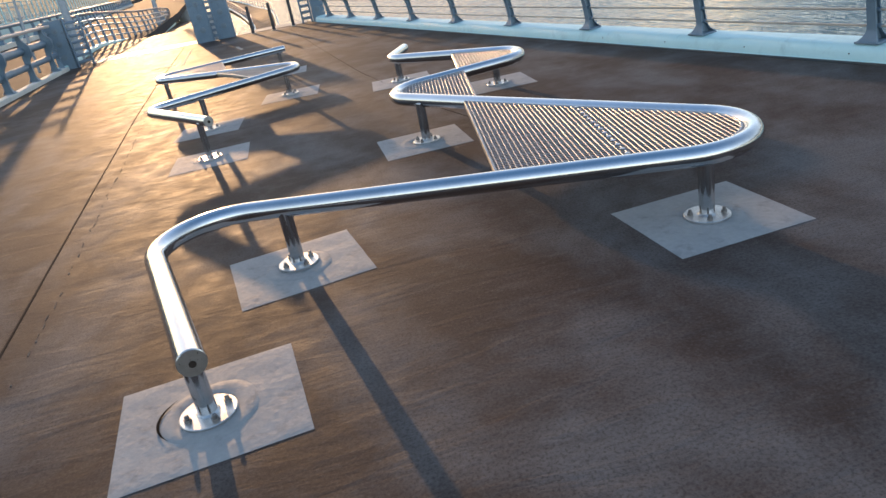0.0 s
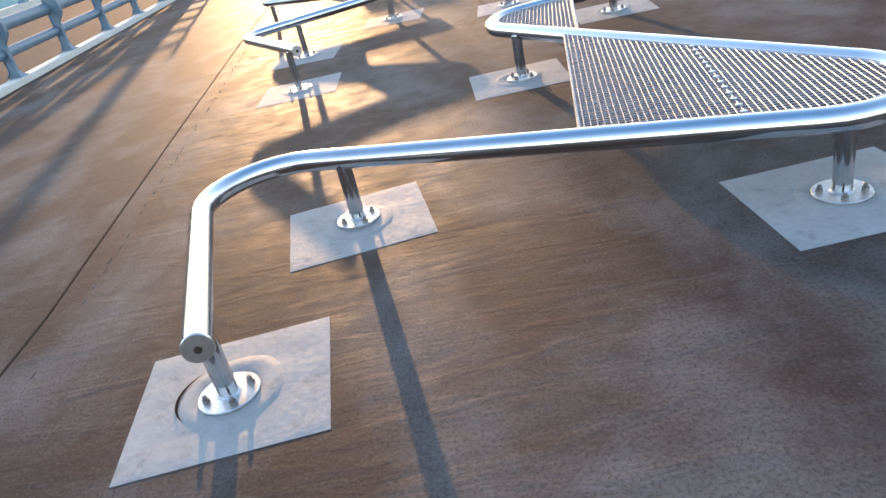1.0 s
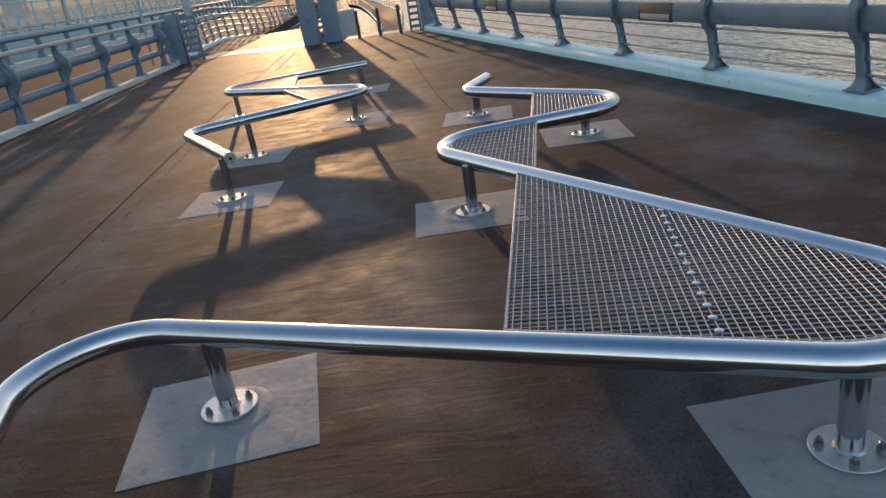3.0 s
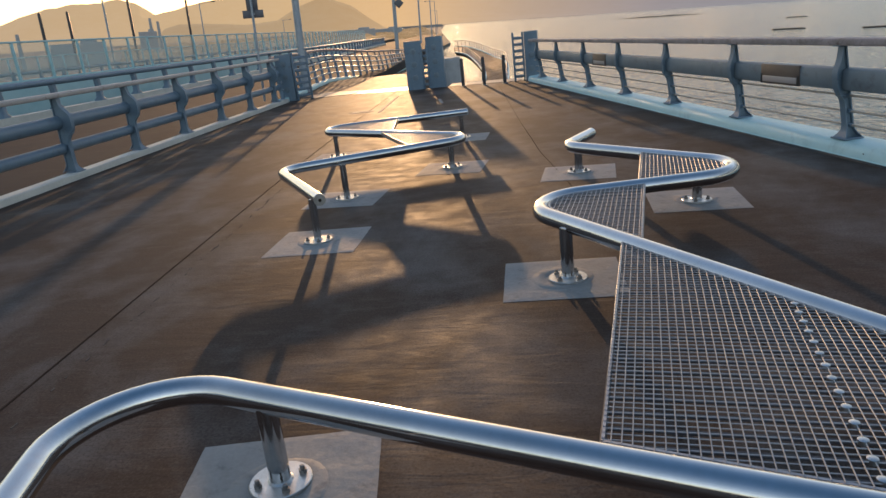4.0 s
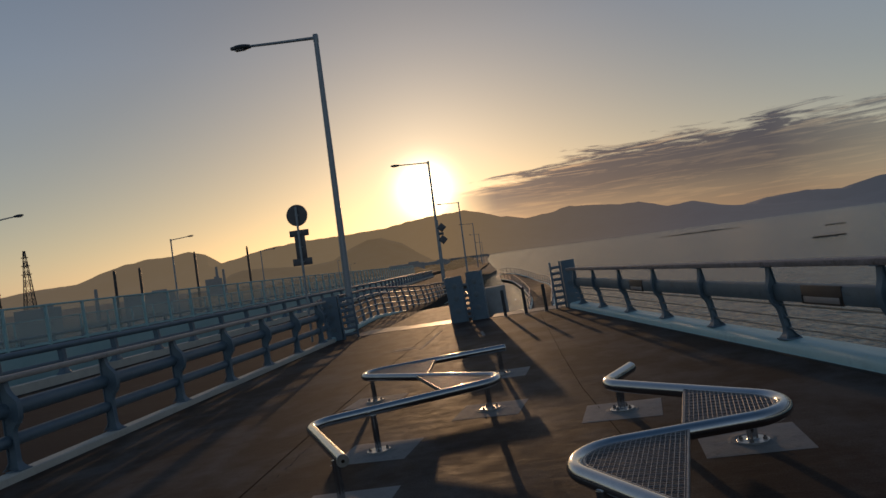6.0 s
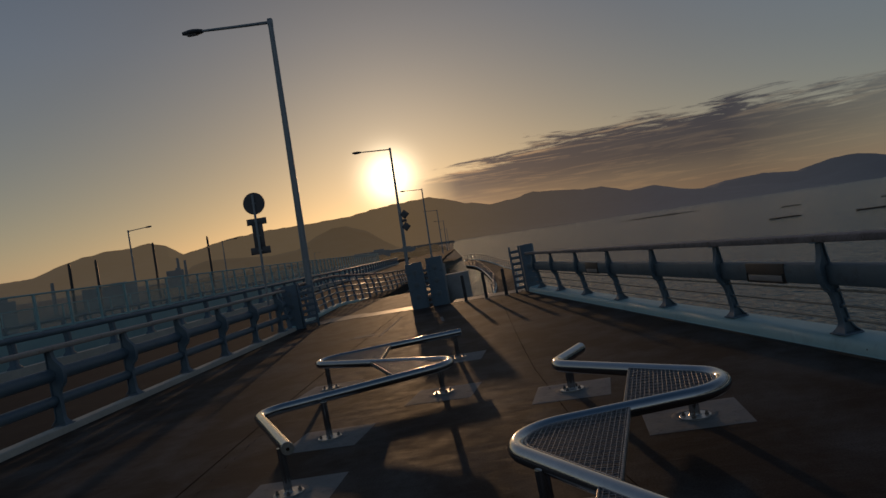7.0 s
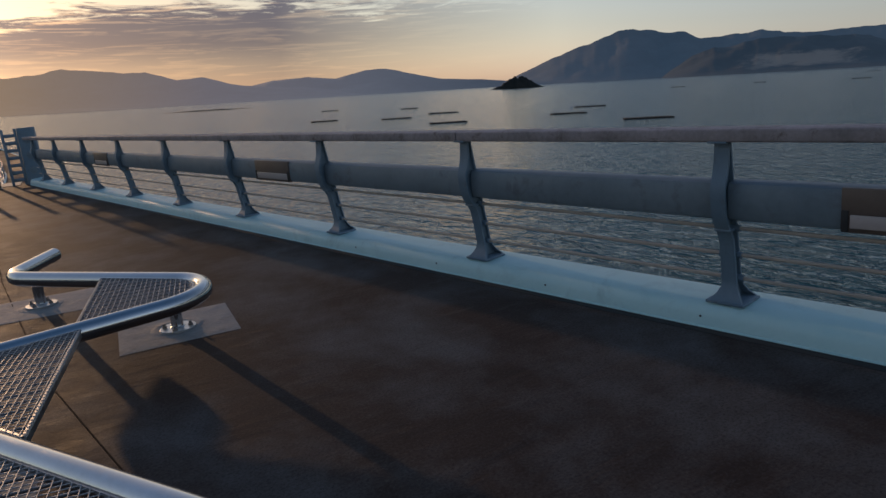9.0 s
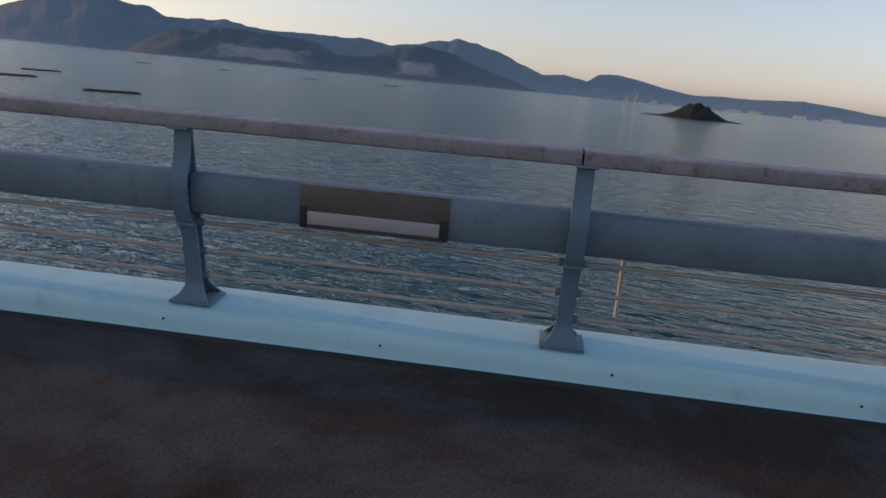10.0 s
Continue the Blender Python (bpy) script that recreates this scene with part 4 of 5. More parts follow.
def far_railing(line, h, pipes, lean, label, gap=0.95, slim=1.0):
    """A light railing along a curving path: leaning posts and several pipes."""
    rail = thing("railing", DECK, label, "railing")
    first, run = None, 0.0
    for i, (a, b) in enumerate(zip(line, line[1:])):
        run += (b - a).length
        if i and run < gap:
            continue
        run = 0.0
        d = (b - a).normalized()
        m = Matrix.Translation(a) @ Matrix.Rotation(math.atan2(d.y, d.x), 4, "Z")
        if first is None:
            bm = bmesh.new()
            loft(bm, [[(u, lean * (z / h) ** 2 + v, z) for u, v in rounded(wd * slim, dp * slim, 0.012 * slim, 2)] for z, wd, dp in ((0, 0.13, 0.16), (0.04, 0.13, 0.16), (0.1, 0.07, 0.11), (h * 0.6, 0.06, 0.09), (h, 0.05, 0.06))])
            first = part("post", bm, M_BLUE, rail, m=m)
        else:
            shared("post", first.data, rail, m)
    for z, r in pipes:
        bm = bmesh.new()
        pts = []
        for i, p in enumerate(line):
            d = (line[min(i + 1, len(line) - 1)] - line[max(i - 1, 0)]).normalized()
            pts.append(p + Vector((-d.y, d.x, 0)) * lean * (z / h) ** 2 + Vector((0, 0, z)))
        tube(bm, pts, r, 8)
        part("pipe", bm, M_POLE if z < h - 0.01 else M_CAP, rail)
    bm = bmesh.new()
    sweep(bm, line, rounded(0.26, 0.16, 0.03, 2))
    part("kerb", bm, M_KERB, rail)
    return rail


wl = smooth_line([(-6.75, 16.4, 0), (-7.3, 21, 0), (-7.6, 25, 0), (-7.35, 28, -0.15), (-7.1, 31, -0.33), (-7.0, 34, -0.45), (-7.3, 40, -0.6), (-9.6, 60, -1.2), (-14, 90, -2.4)], 6)
wr = smooth_line([(-3.0, 16.4, 0), (-3.2, 21, 0), (-3.65, 25, 0), (-4.05, 28, -0.15), (-4.45, 31, -0.33), (-4.8, 34, -0.45), (-5.5, 40, -0.6), (-7.7, 60, -1.2), (-11.8, 90, -2.4)], 6)
path_strip("path_straight", wl, wr, "brown coated path running on beside the road")
far_railing([p + Vector((-0.12, 0, 0.05)) for p in wl], 1.22, ((1.22, 0.05), (0.98, 0.035), (0.75, 0.035), (0.52, 0.035), (0.3, 0.03)), 0.18, "curving blue-grey pipe railing on the path's road side")
rr = smooth_line([(0.1, 16.4, 0.0), (0.0, 24, -0.9), (-1.2, 48, -3.2)] + [(-1.73, 74.26, -2.57), (-3.96, 94.22, -2.6), (-6.75, 110.12, -2.13), (-9.91, 122.94, -1.66), (-12.63, 130.74, -1.69)], 6)
rl = smooth_line([(-1.9, 16.4, 0.0), (-2.2, 24, -1.0), (-3.4, 44, -3.6)] + [(-3.5, 62.13, -3.04), (-4.43, 74.12, -2.95), (-6.05, 88.08, -2.67), (-8.23, 101.98, -2.26), (-10.7, 111.82, -2.05)], 6)
path_strip("path_curving", rl, rr, "brown coated path dipping and curving away from the fork")
far_railing(rr[12:], 1.0, ((1.0, 0.05), (0.7, 0.02), (0.4, 0.02)), 0.0, "pale curving railing on the path's sea side", 1.9, 0.9)
far_railing(rl[16:], 1.0, ((1.0, 0.05), (0.7, 0.02), (0.4, 0.02)), 0.0, "pale curving railing on the path's inner side", 1.9, 0.9)

# low concrete abutment between the paths
bm = bmesh.new()
loft(bm, [[(-3.0, y, z), (-2.3 - 0.03 * (y - 19), y, z - 0.25), (-2.3 - 0.03 * (y - 19), y, z - 3), (-3.0, y, z - 3)] for y, z in ((17.6, -0.15), (23, -0.6), (30, -1.1), (36, -1.6))])
tagged_at(part("abutment_wall", bm, M_CONC, smooth=False), DECK, "pale concrete abutment between the two paths", "wall", "", "structure")

# bridge piers under the deck and the road
for x, y in ((-1.0, -8), (-1.0, 12), (-11, -8), (-11, 12), (-11, 45), (-11, 80), (-5, 45)):
    bm = bmesh.new()
    tube(bm, [(0, 0, -3), (0, 0, 9.0)], 0.9, 20)
    tagged_at(part("pier", bm, M_CONC), DECK @ pose(x, y, -9.3), "round concrete pier standing in the sea", "pier", "bridge piers", "structure")


# ---- the road side ----
def guard_rail():
    rail = thing("guard_rail", DECK, "blue pipe guard rail on a cream kerb across the road", "guard rail")
    y0, y1 = -30.0, 120.0
    bm = bmesh.new()
    tube(bm, [(-15.0 + bend(y), y, 1.27) for y in np.linspace(y0, y1, 40)], 0.095, 12)
    part("top_pipe", bm, M_BLUE, rail)
    bm = bmesh.new()
    tube(bm, [(-15.05 + bend(y), y, 0.82) for y in np.linspace(y0, y1, 40)], 0.06, 10)
    part("lower_pipe", bm, M_BLUE, rail)
    bm = bmesh.new()
    sweep(bm, [(-15.1 + bend(y), y, 0.17) for y in np.linspace(y0, y1, 40)], [(0.25, 0), (0.25, 0.25), (-0.25, 0.25), (-0.25, 0)])
    part("kerb", bm, M_KERB2, rail, "cream concrete kerb")
    bm = bmesh.new()
    loft(bm, [[(u + off, v, z) for u, v in rounded(d, w_, 0.02, 2)] for z, off, w_, d in ((0, 0, 0.34, 0.3), (0.03, 0, 0.34, 0.3), (0.12, 0, 0.2, 0.2), (0.5, 0.03, 0.16, 0.18), (0.85, 0.0, 0.2, 0.16))])
    first = None
    for k in range(60):
        m = Matrix.Translation((-15.06 + bend(y0 + 2.5 * k), y0 + 2.5 * k + 0.4, 0.42))
        if first is None:
            first = part("post", bm, M_BLUE, rail, m=m)
        else:
            shared("post", first.data, rail, m)


guard_rail()

# jersey barriers beyond the guard rail
bm = bmesh.new()
prof = [(-0.3, 0), (-0.3, 0.08), (-0.14, 0.33), (-0.09, 0.9), (0.09, 0.9), (0.14, 0.33), (0.3, 0.08), (0.3, 0)]
loft(bm, [[(x, y, z) for x, z in prof] for y in (-0.98, 0.98)])
for s in (-0.6, 0.6):
    box(bm, (0, s, 0.02), (0.7, 0.26, 0.06))
first = tagged_at(part("jersey_barrier", bm, M_CONC, smooth=False), DECK @ pose(-14.35, 10.4, 0.155), "pale concrete jersey barrier beside the guard rail", "barrier", "concrete barriers")
for k in range(-6, 1):
    if k != 0:
        copy_thing(first, DECK @ pose(-14.35, 10.4 + 2.02 * k, 0.155))

# far carriageway: aqua girder with a clear-panelled fence on it
M_CLEAR = bpy.data.materials.new("clear_panel")
M_CLEAR.use_nodes = True
kk = Nodes(M_CLEAR.node_tree)
pb = M_CLEAR.node_tree.nodes["Principled BSDF"]
pb.inputs["Base Color"].default_value = (0.45, 0.55, 0.52, 1)
pb.inputs["Roughness"].default_value = 0.25
pb.inputs["Alpha"].default_value = 0.24
bm = bmesh.new()
loft(bm, [[(x + bend(y), y, z) for x, z in ((-18.2, 1.25), (-18.9, 1.25), (-18.9, -1.0), (-18.2, -1.0))] for y in (-40, 0, 30, 60, 92, 130)])
tagged_at(part("girder", bm, M_AQUA, smooth=False), DECK, "pale aqua painted steel girder along the far carriageway", "girder", "", "structure")
bm = bmesh.new()
loft(bm, [[(x + bend(y), y, z) for x, z in ((-19.0, 0.65), (-31, 1.2), (-31, 0.2), (-19.0, -0.3))] for y in (-60, 0, 30, 60, 92, 153, 200)])
tagged_at(part("road_far", bm, M_ROAD, smooth=False), DECK, "far carriageway of the bridge", "road", "", "structure")


def fence(x, z0, hgt, ya, yb, step, label):
    f = thing("fence", DECK, label, "fence", "clear-panelled fences")
    bm = bmesh.new()
    box(bm, (0, 0, hgt / 2), (0.10, 0.10, hgt), 0, 0.012)
    post = None
    bm2 = bmesh.new()
    box(bm2, (0, 0, 0), (0.015, step - 0.12, hgt - 0.25))
    pane = None
    n = int((yb - ya) / step)
    for k in range(n + 1):
        y = ya + k * step
        m = Matrix.Translation((x + bend(y), y, z0))
        if post is None:
            post = part("post", bm, M_AQUA, f, m=m)
        else:
            shared("post", post.data, f, m)
        if k < n:
            m = Matrix.Translation((x + bend(y + step / 2), y + step / 2, z0 + hgt / 2 + 0.08)) @ Matrix.Rotation(-math.atan((bend(y + step) - bend(y)) / step), 4, "Z")
            if pane is None:
                pane = part("panel", bm2, M_CLEAR, f, "hazy clear panel", m=m, smooth=False)
            else:
                shared("panel", pane.data, f, m)
    for z in (hgt, 0.12):
        bm = bmesh.new()
        sweep(bm, [(x + bend(q), q, z0 + z) for q in np.linspace(ya, yb, 30)], rounded(0.08, 0.07, 0.012, 2))
        part("rail", bm, M_AQUA, f)


fence(-18.55, 1.25, 1.52, 15.2, 121.2, 2.0, "aqua steel fence with hazy clear panels on the girder")
fence(-30.5, 1.15, 1.5, -20, 121, 3.0, "aqua steel fence along the far edge")

# guard rail with short posts in front of the far fence, and a pale cabinet frame
bm = bmesh.new()
for z in (0.35, 0.75):
    tube(bm, [(-24.0 + bend(y), y, 0.9 + z) for y in np.linspace(-30, 120, 40)], 0.07, 8)
for k in range(75):
    box(bm, (-24.0 + bend(-30 + 2 * k), -30 + 2 * k, 1.3), (0.12, 0.14, 0.9))
tagged_at(part("median_rail", bm, M_BLUE), DECK, "low blue guard rail on the far carriageway", "guard rail")


# ---- street lamps, signs and poles ----
def lamp(x, y, z, h, arm, arm_turn, label, group="street lamps along the road"):
    """A tapered pole with one arm and a flat oval lantern, upright against the sloping deck."""
    foot = DECK @ Vector((x, y, z))
    p = thing("street_lamp", pose(foot.x, foot.y, foot.z, 0, 0, arm_turn), label, "street lamp", group)
    bm = bmesh.new()
    tube(bm, [(0, 0, 0), (0, 0, 0.5), (0, 0, h)], [0.15, 0.13, 0.085], 14)
    part("pole", bm, M_POLE, p)
    bm = bmesh.new()
    tube(bm, [(0, 0, 0), (0, 0, 0.03)], 0.24, 14)
    part("base_plate", bm, M_POLE, p)
    bm = bmesh.new()
    box(bm, (0, 0, h), (0.17, 0.16, 0.3), 0, 0.03)
    part("bracket", bm, M_POLE, p)
    bm = bmesh.new()
    tube(bm, [(0, 0, h + 0.02), (-arm * 0.5, 0, h + 0.09), (-arm, 0, h + 0.17)], [0.055, 0.05, 0.045], 10)
    part("arm", bm, M_POLE, p)
    bm = bmesh.new()
    secs = []
    for t in np.linspace(0, 1, 8):
        ww = 0.05 + 0.14 * math.sin(math.pi * min(t * 1.05 + 0.08, 1)) ** 0.7
        hh = 0.045 + 0.055 * math.sin(math.pi * (0.12 + 0.8 * t))
        secs.append([(-arm - 0.74 * t + 0.04, ww * math.cos(a), h + 0.17 + 0.03 * t + hh * math.sin(a)) for a in np.linspace(0, 2 * math.pi, 14, endpoint=False)])
    loft(bm, secs)
    head = part("lantern", bm, M_SIGN, p, "flat oval lantern head")
    bm = bmesh.new()
    box(bm, (-arm - 0.36, 0, h + 0.09), (0.36, 0.2, 0.03), 0, 0.012)
    part("lens", bm, M_LENS, head)
    return p


lamp(-7.25, 19.9, -0.1, 10.45, 2.5, 0, "tall grey street lamp with one arm beside the railing")
for az_, d, h in ((-10.2, 57.5, 10.2), (-8.15, 100, 10.2), (-7.2, 162, 10.2), (-6.82, 233, 10.2), (-6.66, 345, 10.2)):
    a = radians(az_)
    lamp(0.4 + d * math.sin(a), -3.5 + d * math.cos(a), 0.15, h, 2.5, 0, "grey street lamp far along the road")
for az_, d in ((-42.75, 60), (-31.05, 90), (-24.5, 136), (-18.55, 258), (-17.6, 340)):
    a = radians(az_)
    lamp(0.4 + d * math.sin(a), -3.5 + d * math.cos(a), 0.8, 9.6, 2.3, 180, "grey street lamp on the far carriageway")


def round_sign(x, y, z):
    foot = DECK @ Vector((x, y, z))
    s = thing("road_sign", pose(foot.x, foot.y, foot.z, 0, 0, 4), "round road sign with plates below, seen from behind", "road sign")
    bm = bmesh.new()
    tube(bm, [(0, 0, 0), (0, 0, 4.25)], 0.038, 12)
    part("pole", bm, M_POLE, s)
    for nm, kind, zc, sx, sz in (("disc", 1, 3.98, 0.34, 0), ("plate", 0, 3.42, 0.62, 0.20), ("plate", 0, 2.98, 0.34, 0.72), ("plate", 0, 2.52, 0.62, 0.22)):
        bm = bmesh.new()
        if kind:
            tube(bm, [(0, 0.05, zc), (0, 0.062, zc)], sx, 32)
        else:
            box(bm, (0, 0.056, zc), (sx, 0.014, sz), 0, 0.004)
        part(nm, bm, M_SIGN, s, "grey back of a sign plate")
        bm = bmesh.new()
        box(bm, (0, 0.03, zc), (0.12, 0.05, 0.04), 0, 0.004)
        part("clamp", bm, M_POLE, s)


round_sign(-7.7, 17.1, 0.05)

a = radians(-10.1)
foot = DECK @ Vector((0.4 + 56.5 * math.sin(a), -3.5 + 56.5 * math.cos(a), 0.0))
s = thing("road_sign", pose(foot.x, foot.y, foot.z), "two diamond warning signs on a pole, dark from behind", "road sign")
bm = bmesh.new()
tube(bm, [(0, 0, 0), (0, 0, 5.5)], 0.06, 10)
part("pole", bm, M_POLE, s)
for z, dx in ((4.85, 0.30), (3.85, 0.30)):
    bm = bmesh.new()
    box(bm, (0, 0, 0), (0.55, 0.03, 0.55), 0, 0.004)
    part("diamond_plate", bm, M_SIGN, s, m=pose(dx, -0.05, z, 0, 45, 0))
bm = bmesh.new()
box(bm, (0.2, -0.05, 4.35), (0.42, 0.03, 0.22), 0, 0.004)
part("plate", bm, M_SIGN, s)

for az_, el_, d in ((-35.1, 3.95, 62), (-33.35, 3.9, 66), (-29.3, 4.5, 70), (-25.35, 4.32, 76)):
    top, low = far(az_, el_, d), far(az_, -0.5, d)
    bm = bmesh.new()
    hh = top.z - low.z
    tube(bm, [(0, 0, -3), (0, 0, hh * 0.97), (0, 0, hh)], [0.13, 0.11, 0.06], 8)
    tagged_at(part("pile_pole", bm, M_DARK), pose(top.x, top.y, low.z), "dark bare pole standing beyond the road", "pole", "dark poles beyond the road")


# ---- industry on the far land ----
def block(name, az_, d, w_, dp, h, label, category, mat):
    p = far(az_, 0, d)
    w0 = thing(name, pose(p.x, p.y, SEA_Z + 1.0, 0, 0, -az_), label, category, "works on the far land")
    bm = bmesh.new()
    box(bm, (0, 0, h / 2), (w_, dp, h), 0, 0.2)
    part("wall", bm, mat, w0, smooth=False)
    bm = bmesh.new()
    box(bm, (w_ * 0.2, 0, h + 0.6), (w_ * 0.3, dp * 0.4, 1.4), 0, 0.1)
    part("roof_plant", bm, mat, w0, smooth=False)
    for k in range(int(w_ / 3)):
        bm = bmesh.new()
        box(bm, (-w_ / 2 + 1.5 + 3 * k, -dp / 2, h * 0.5), (0.35, 0.35, h * 0.96))
        part("pilaster", bm, mat, w0, smooth=False)


block("works_building", -40.4, 260, 13, 12, 10.2, "grey works building on the far land", "building", M_CONC)
block("works_building", -47.2, 240, 9, 12, 11, "grey works building with roof plant", "building", M_CONC)
block("works_building", -33, 420, 26, 18, 11, "grey works building on the far land", "building", M_CONC)
block("works_building", -28.3, 460, 10, 14, 15, "grey works silo block", "building", M_CONC)
block("works_building", -13.0, 600, 30, 20, 8, "long low shed in golden haze", "building", M_CONC)
block("works_building", -10.6, 650, 26, 20, 7, "long low shed in golden haze", "building", M_CONC)


def lattice(name, az_, d, h, w_, label, category):
    p = far(az_, 0, d)
    t_ = thing(name, pose(p.x, p.y, SEA_Z + 1.0, 0, 0, 20), label, category)
    n = 9
    for sx in (-1, 1):
        for sy in (-1, 1):
            bm = bmesh.new()
            tube(bm, [(sx * w_ / 2, sy * w_ / 2, 0), (sx * w_ * 0.06, sy * w_ * 0.06, h)], [0.25, 0.12], 6)
            part("leg", bm, M_DARK, t_)
    bm = bmesh.new()
    for k in range(n):
        f0, f1 = k / n, (k + 1) / n
        r0, r1 = w_ / 2 * (1 - f0 * 0.88), w_ / 2 * (1 - f1 * 0.88)
        for (ax, ay), (bx, by) in (((-1, -1), (1, -1)), ((1, -1), (1, 1)), ((1, 1), (-1, 1)), ((-1, 1), (-1, -1))):
            tube(bm, [(ax * r0, ay * r0, f0 * h), (bx * r1, by * r1, f1 * h)], 0.09, 4)
            tube(bm, [(bx * r0, by * r0, f0 * h), (ax * r1, ay * r1, f1 * h)], 0.09, 4)
    for f, ln in ((0.72, 2.0), (0.82, 1.7), (0.92, 1.4)):
        tube(bm, [(-ln, 0, f * h), (ln, 0, f * h)], 0.18, 4)
    tagged(part("bracing", bm, M_DARK, t_), kind="stuff")
    return t_


lattice("pylon", -40.8, 330, 34.5, 5, "steel lattice pylon in the haze", "pylon")
p = far(-43.4, 0, 310)
cr = thing("crane_tower", pose(p.x, p.y, SEA_Z + 1.0), "dark works tower with crane jibs", "works tower")
bm = bmesh.new()
for sx in (-1, 1):
    for sy in (-1, 1):
        box(bm, (sx * 3.0, sy * 3.0, 11), (0.7, 0.7, 22))
for k in range(5):
    box(bm, (0, 0, 4 + 4.4 * k), (7, 7, 0.6))
for k, (px, ww, zz) in enumerate(((1, 4.5, 17.5), (-1.2, 3.5, 12.6), (1.0, 5.0, 8.2), (-0.5, 5.5, 4.0))):
    box(bm, (px, 0, zz), (ww, 4.5, 3.2))
part("frame", bm, M_DARK, cr, smooth=False)
for x0, x1, z1 in ((0, -1.5, 30), (2, 6.5, 26), (-1, -4, 25)):
    bm = bmesh.new()
    tube(bm, [(x0, 0, 21), (x1, 0, z1)], [0.3, 0.12], 6)
    tube(bm, [(x1, 0, z1), (x0 + 3, 0, 22)], 0.06, 4)
    part("jib", bm, M_DARK, cr)
for az_, d, h in ((-36.6, 420, 17), (-28.0, 520, 24), (-27.5, 530, 22)):
    p = far(az_, 0, d)
    bm = bmesh.new()
    tube(bm, [(0, 0, 0), (0, 0, h)], [1.3, 0.8], 12)
    tagged_at(part("chimney", bm, M_CONC), pose(p.x, p.y, SEA_Z + 1.0), "slim works chimney in the haze", "chimney", "works on the far land")

# trees and roofs along the coast ahead, joined as a far, uncountable fringe
rng = random.Random(5)
bm = bmesh.new()
for k in range(420):
    d = rng.uniform(330, 1100)
    az_ = rng.uniform(-30, -6.9)
    p = far(az_, 0, d)
    if rng.random() < 0.45:
        hh = rng.uniform(2, 5)
        box(bm, (p.x, p.y, SEA_Z + 1.2 + hh / 2), (rng.uniform(6, 16), rng.uniform(6, 12), hh), rng.uniform(0, 90))
    else:
        bmesh.ops.create_icosphere(bm, subdivisions=1, radius=rng.uniform(2, 5), matrix=pose(p.x, p.y, SEA_Z + 2.5) @ Matrix.Diagonal((1.3, 1.3, 0.8, 1)))
# the fringe glows faintly: its haze is part of the material
tagged_at(part("coast_fringe", bm, M_COAST, smooth=False), Matrix.Identity(4), "trees and roofs along the coast, haze painted in as glow", "coast", "", "stuff")


# ---- in the bay: rafts, sandbar and islands ----
def raft(az_, el_, width):
    """A mussel raft lying on the water: two rows of floats and timbers across."""
    a = far(az_, el_, 1.0)
    eye = DECK @ Vector((0.4, -3.5, 1.6))
    way_ = (a - eye).normalized()
    d = (SEA_Z + 0.2 - eye.z) / way_.z
    p = eye + way_ * d
    L = radians(width) * d
    r = thing("oyster_raft", pose(p.x, p.y, SEA_Z, 0, 0, -az_ + 8), "dark timber oyster raft floating in the bay", "raft", "oyster rafts in the bay")
    for q in range(3):
        bm = bmesh.new()
        box(bm, (0, -1.6 + 1.6 * q, 0.10), (L, 0.9, 0.30))
        part("float_beam", bm, M_RAFT, r, smooth=False)
    bm = bmesh.new()
    for q in range(int(L / 1.0)):
        box(bm, (-L / 2 + 0.5 + q, 0, 0.32), (0.5, 4.2, 0.14))
    tagged(part("cross_timber", bm, M_RAFT, r, smooth=False), kind="stuff")


for az_, el_, width in ((44.6, -4.6, 3.7), (38.5, -3.75, 2.8), (40.2, -3.35, 2.4), (28.9, -3.6, 3.0), (28.55, -2.8, 2.4), (24.75, -2.88, 2.4), (19.0, -2.5, 2.1), (25.85, -2.2, 1.4), (19.5, -1.74, 1.3), (46.8, -2.45, 1.0), (58.9, -2.85, 1.2), (59.6, -2.43, 0.85), (65.3, -2.92, 1.3), (52.5, -2.6, 0.8)):
    raft(az_, el_, width)


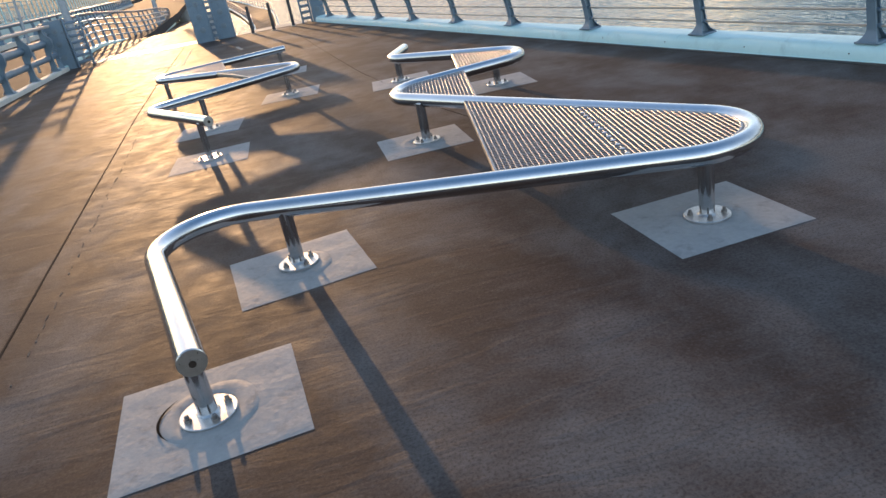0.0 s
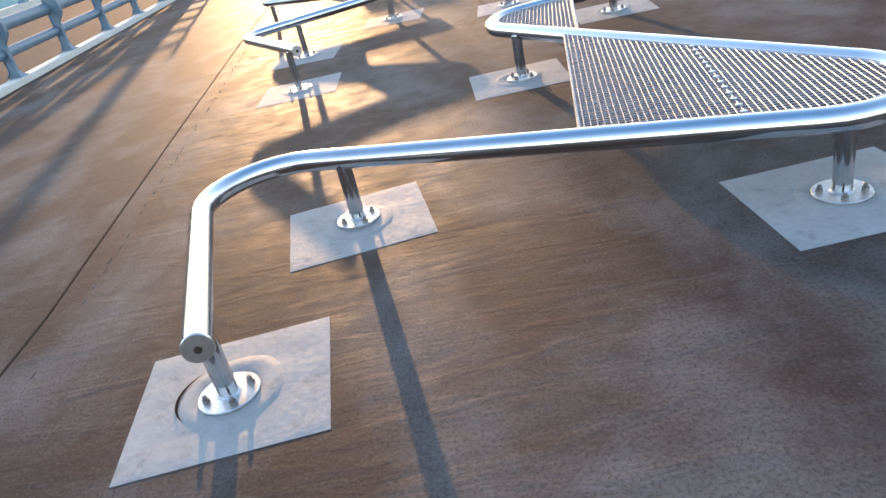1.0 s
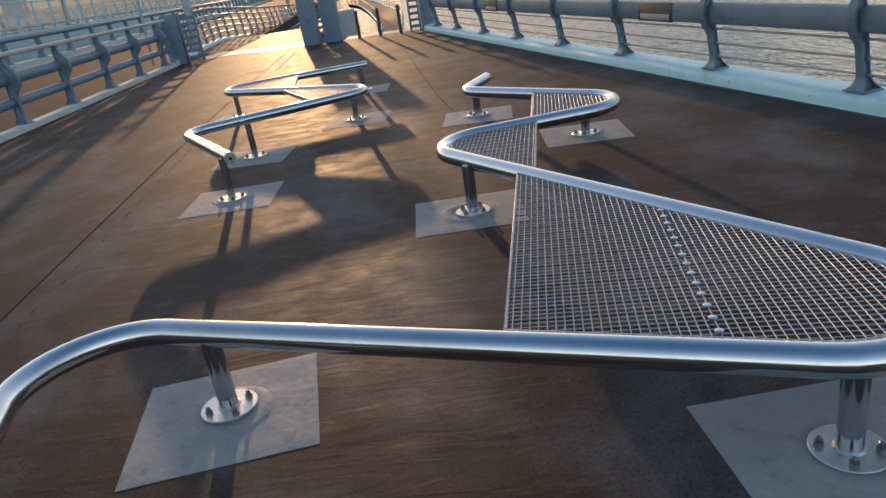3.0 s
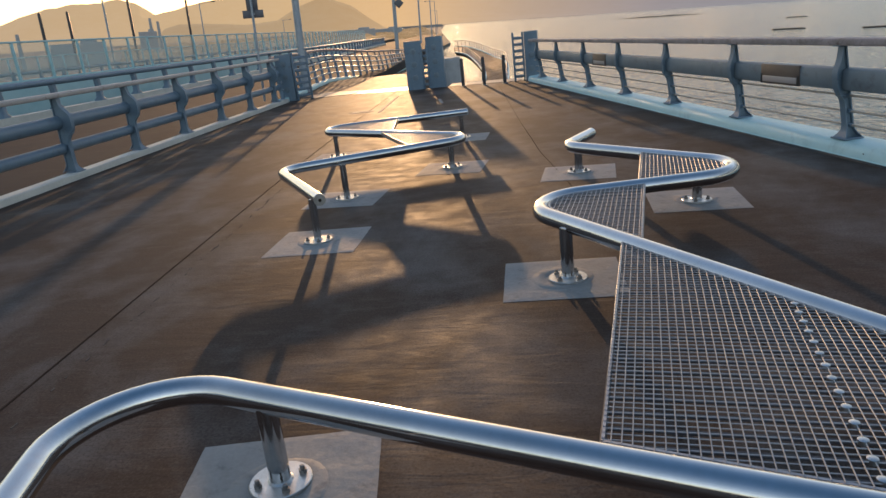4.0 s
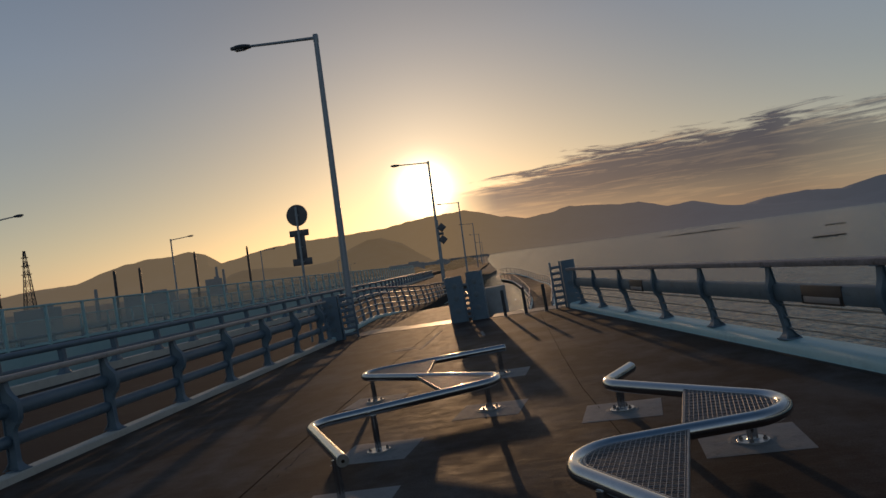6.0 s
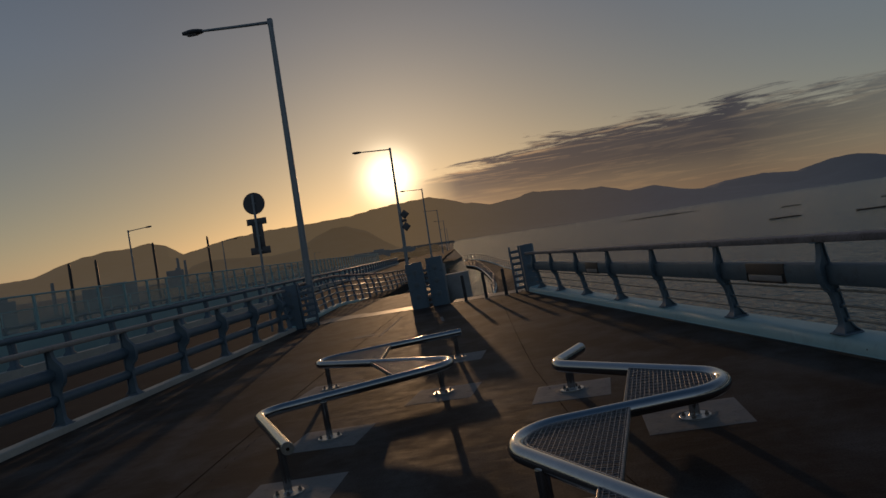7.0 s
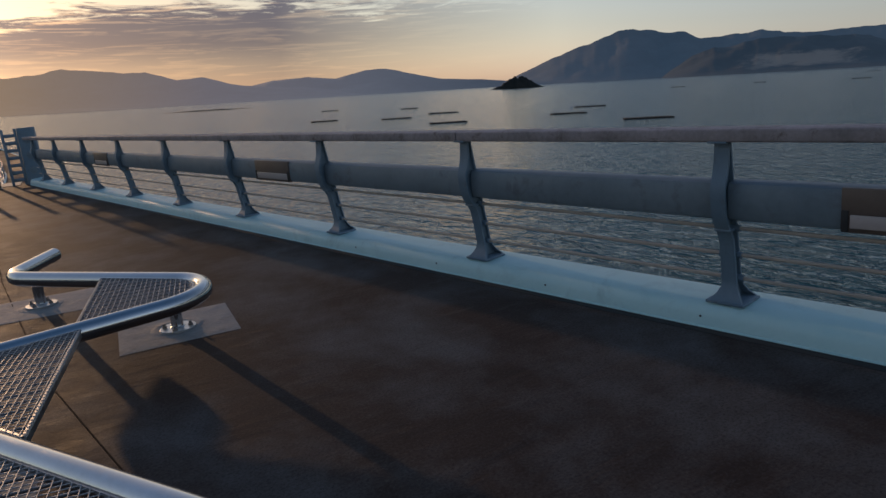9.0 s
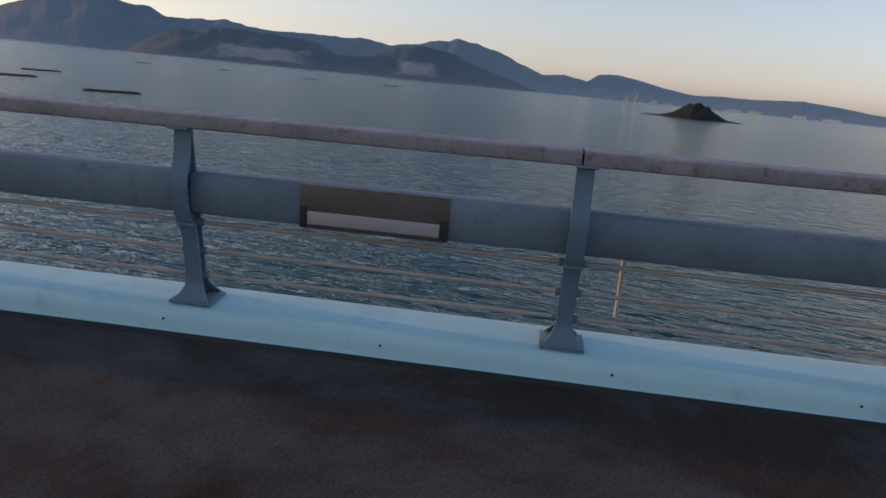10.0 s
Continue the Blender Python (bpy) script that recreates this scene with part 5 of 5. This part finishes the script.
def islet(name, az_, el_, width, high, label, seed, tail=0.35):
    a = far(az_, el_, 1.0)
    eye = DECK @ Vector((0.4, -3.5, 1.6))
    way_ = (a - eye).normalized()
    d = (SEA_Z - eye.z) / way_.z if way_.z < -0.004 else 2600.0
    d = min(d, 2600.0)
    p = eye + way_ * d
    L = radians(width) * d
    H = radians(high) * d
    bm = bmesh.new()
    nx, ny = 60, 14
    grid = []
    for i in range(nx + 1):
        row = []
        for j in range(ny + 1):
            u, v = i / nx * 2 - 1, j / ny * 2 - 1
            r = 1 - v * v
            core = math.exp(-abs((u - 0.08) / tail) ** 2.6) * 0.85 + 0.14 * max(0, 1 - abs(u) ** 3)
            z = H * core * r * (1 + 0.3 * noise.fractal(Vector((u * 6, v * 3, seed)), 1.0, 2.0, 5)) - 0.4 - (0.8 if abs(u) > 0.99 or abs(v) > 0.99 else 0)
            row.append(bm.verts.new((u * L / 2, v * L * 0.16 * (1 - 0.5 * abs(u)), z)))
        grid.append(row)
    for u, v in zip(grid, grid[1:]):
        for j in range(ny):
            bm.faces.new((u[j], v[j], v[j + 1], u[j + 1]))
    tagged_at(part(name, bm, M_ROCK), pose(p.x, p.y, SEA_Z, 0, 0, -az_), label, "island", "", "structure")


islet("island_wooded", 34.5, -1.45, 4.4, 0.85, "small wooded island before the mountains", 2.0, 0.60)
islet("island_rocky", 88.8, -3.42, 8.6, 1.12, "low dark rocky island with a wooded knoll", 5.0, 0.36)
islet("sandbar", 9.8, -0.75, 11.0, 0.10, "long low dark sandbar in the bay", 9.0, 0.5)


# ---- works and sheds on the far shore ----
def shore_shed(az_, w_, h, stack=0.0):
    """A pale shed at the foot of the hills: walls, pitched roof, sometimes a stack."""
    p = far(az_, -2.5, 2985)
    shed = thing("shore_shed", pose(p.x, p.y, SEA_Z, 0, 0, -az_), "pale works shed on the far shore", "shed", "sheds on the far shore")
    bm = bmesh.new()
    box(bm, (0, 0, h / 2), (w_, 18, h))
    part("wall", bm, M_SHED, shed, smooth=False)
    bm = bmesh.new()
    loft(bm, [[(-w_ / 2 - 0.5, y, h), (w_ / 2 + 0.5, y, h), (w_ / 2 + 0.5, y, h + 0.6), (0, y, h + 0.14 * w_ ** 0.7), (-w_ / 2 - 0.5, y, h + 0.6)] for y in (-9.5, 9.5)])
    part("roof", bm, M_SHED, shed, smooth=False)
    if stack:
        bm = bmesh.new()
        tube(bm, [(w_ * 0.4, 0, 0), (w_ * 0.4, 0, stack)], [2.2, 1.5], 10)
        part("stack", bm, M_SHED, shed)


for az_, w_, h, stack in ((76.7, 24, 7, 0), (78.9, 22, 5, 0), (80.6, 18, 5, 0), (82.2, 60, 6, 0), (83.9, 18, 22, 0), (84.6, 14, 16, 34), (86.0, 26, 14, 0), (87.2, 30, 6, 0), (91.8, 60, 7, 0), (93.3, 46, 7, 0), (96.3, 46, 8, 0), (98.4, 60, 6, 0)):
    shore_shed(az_, w_, h, stack)
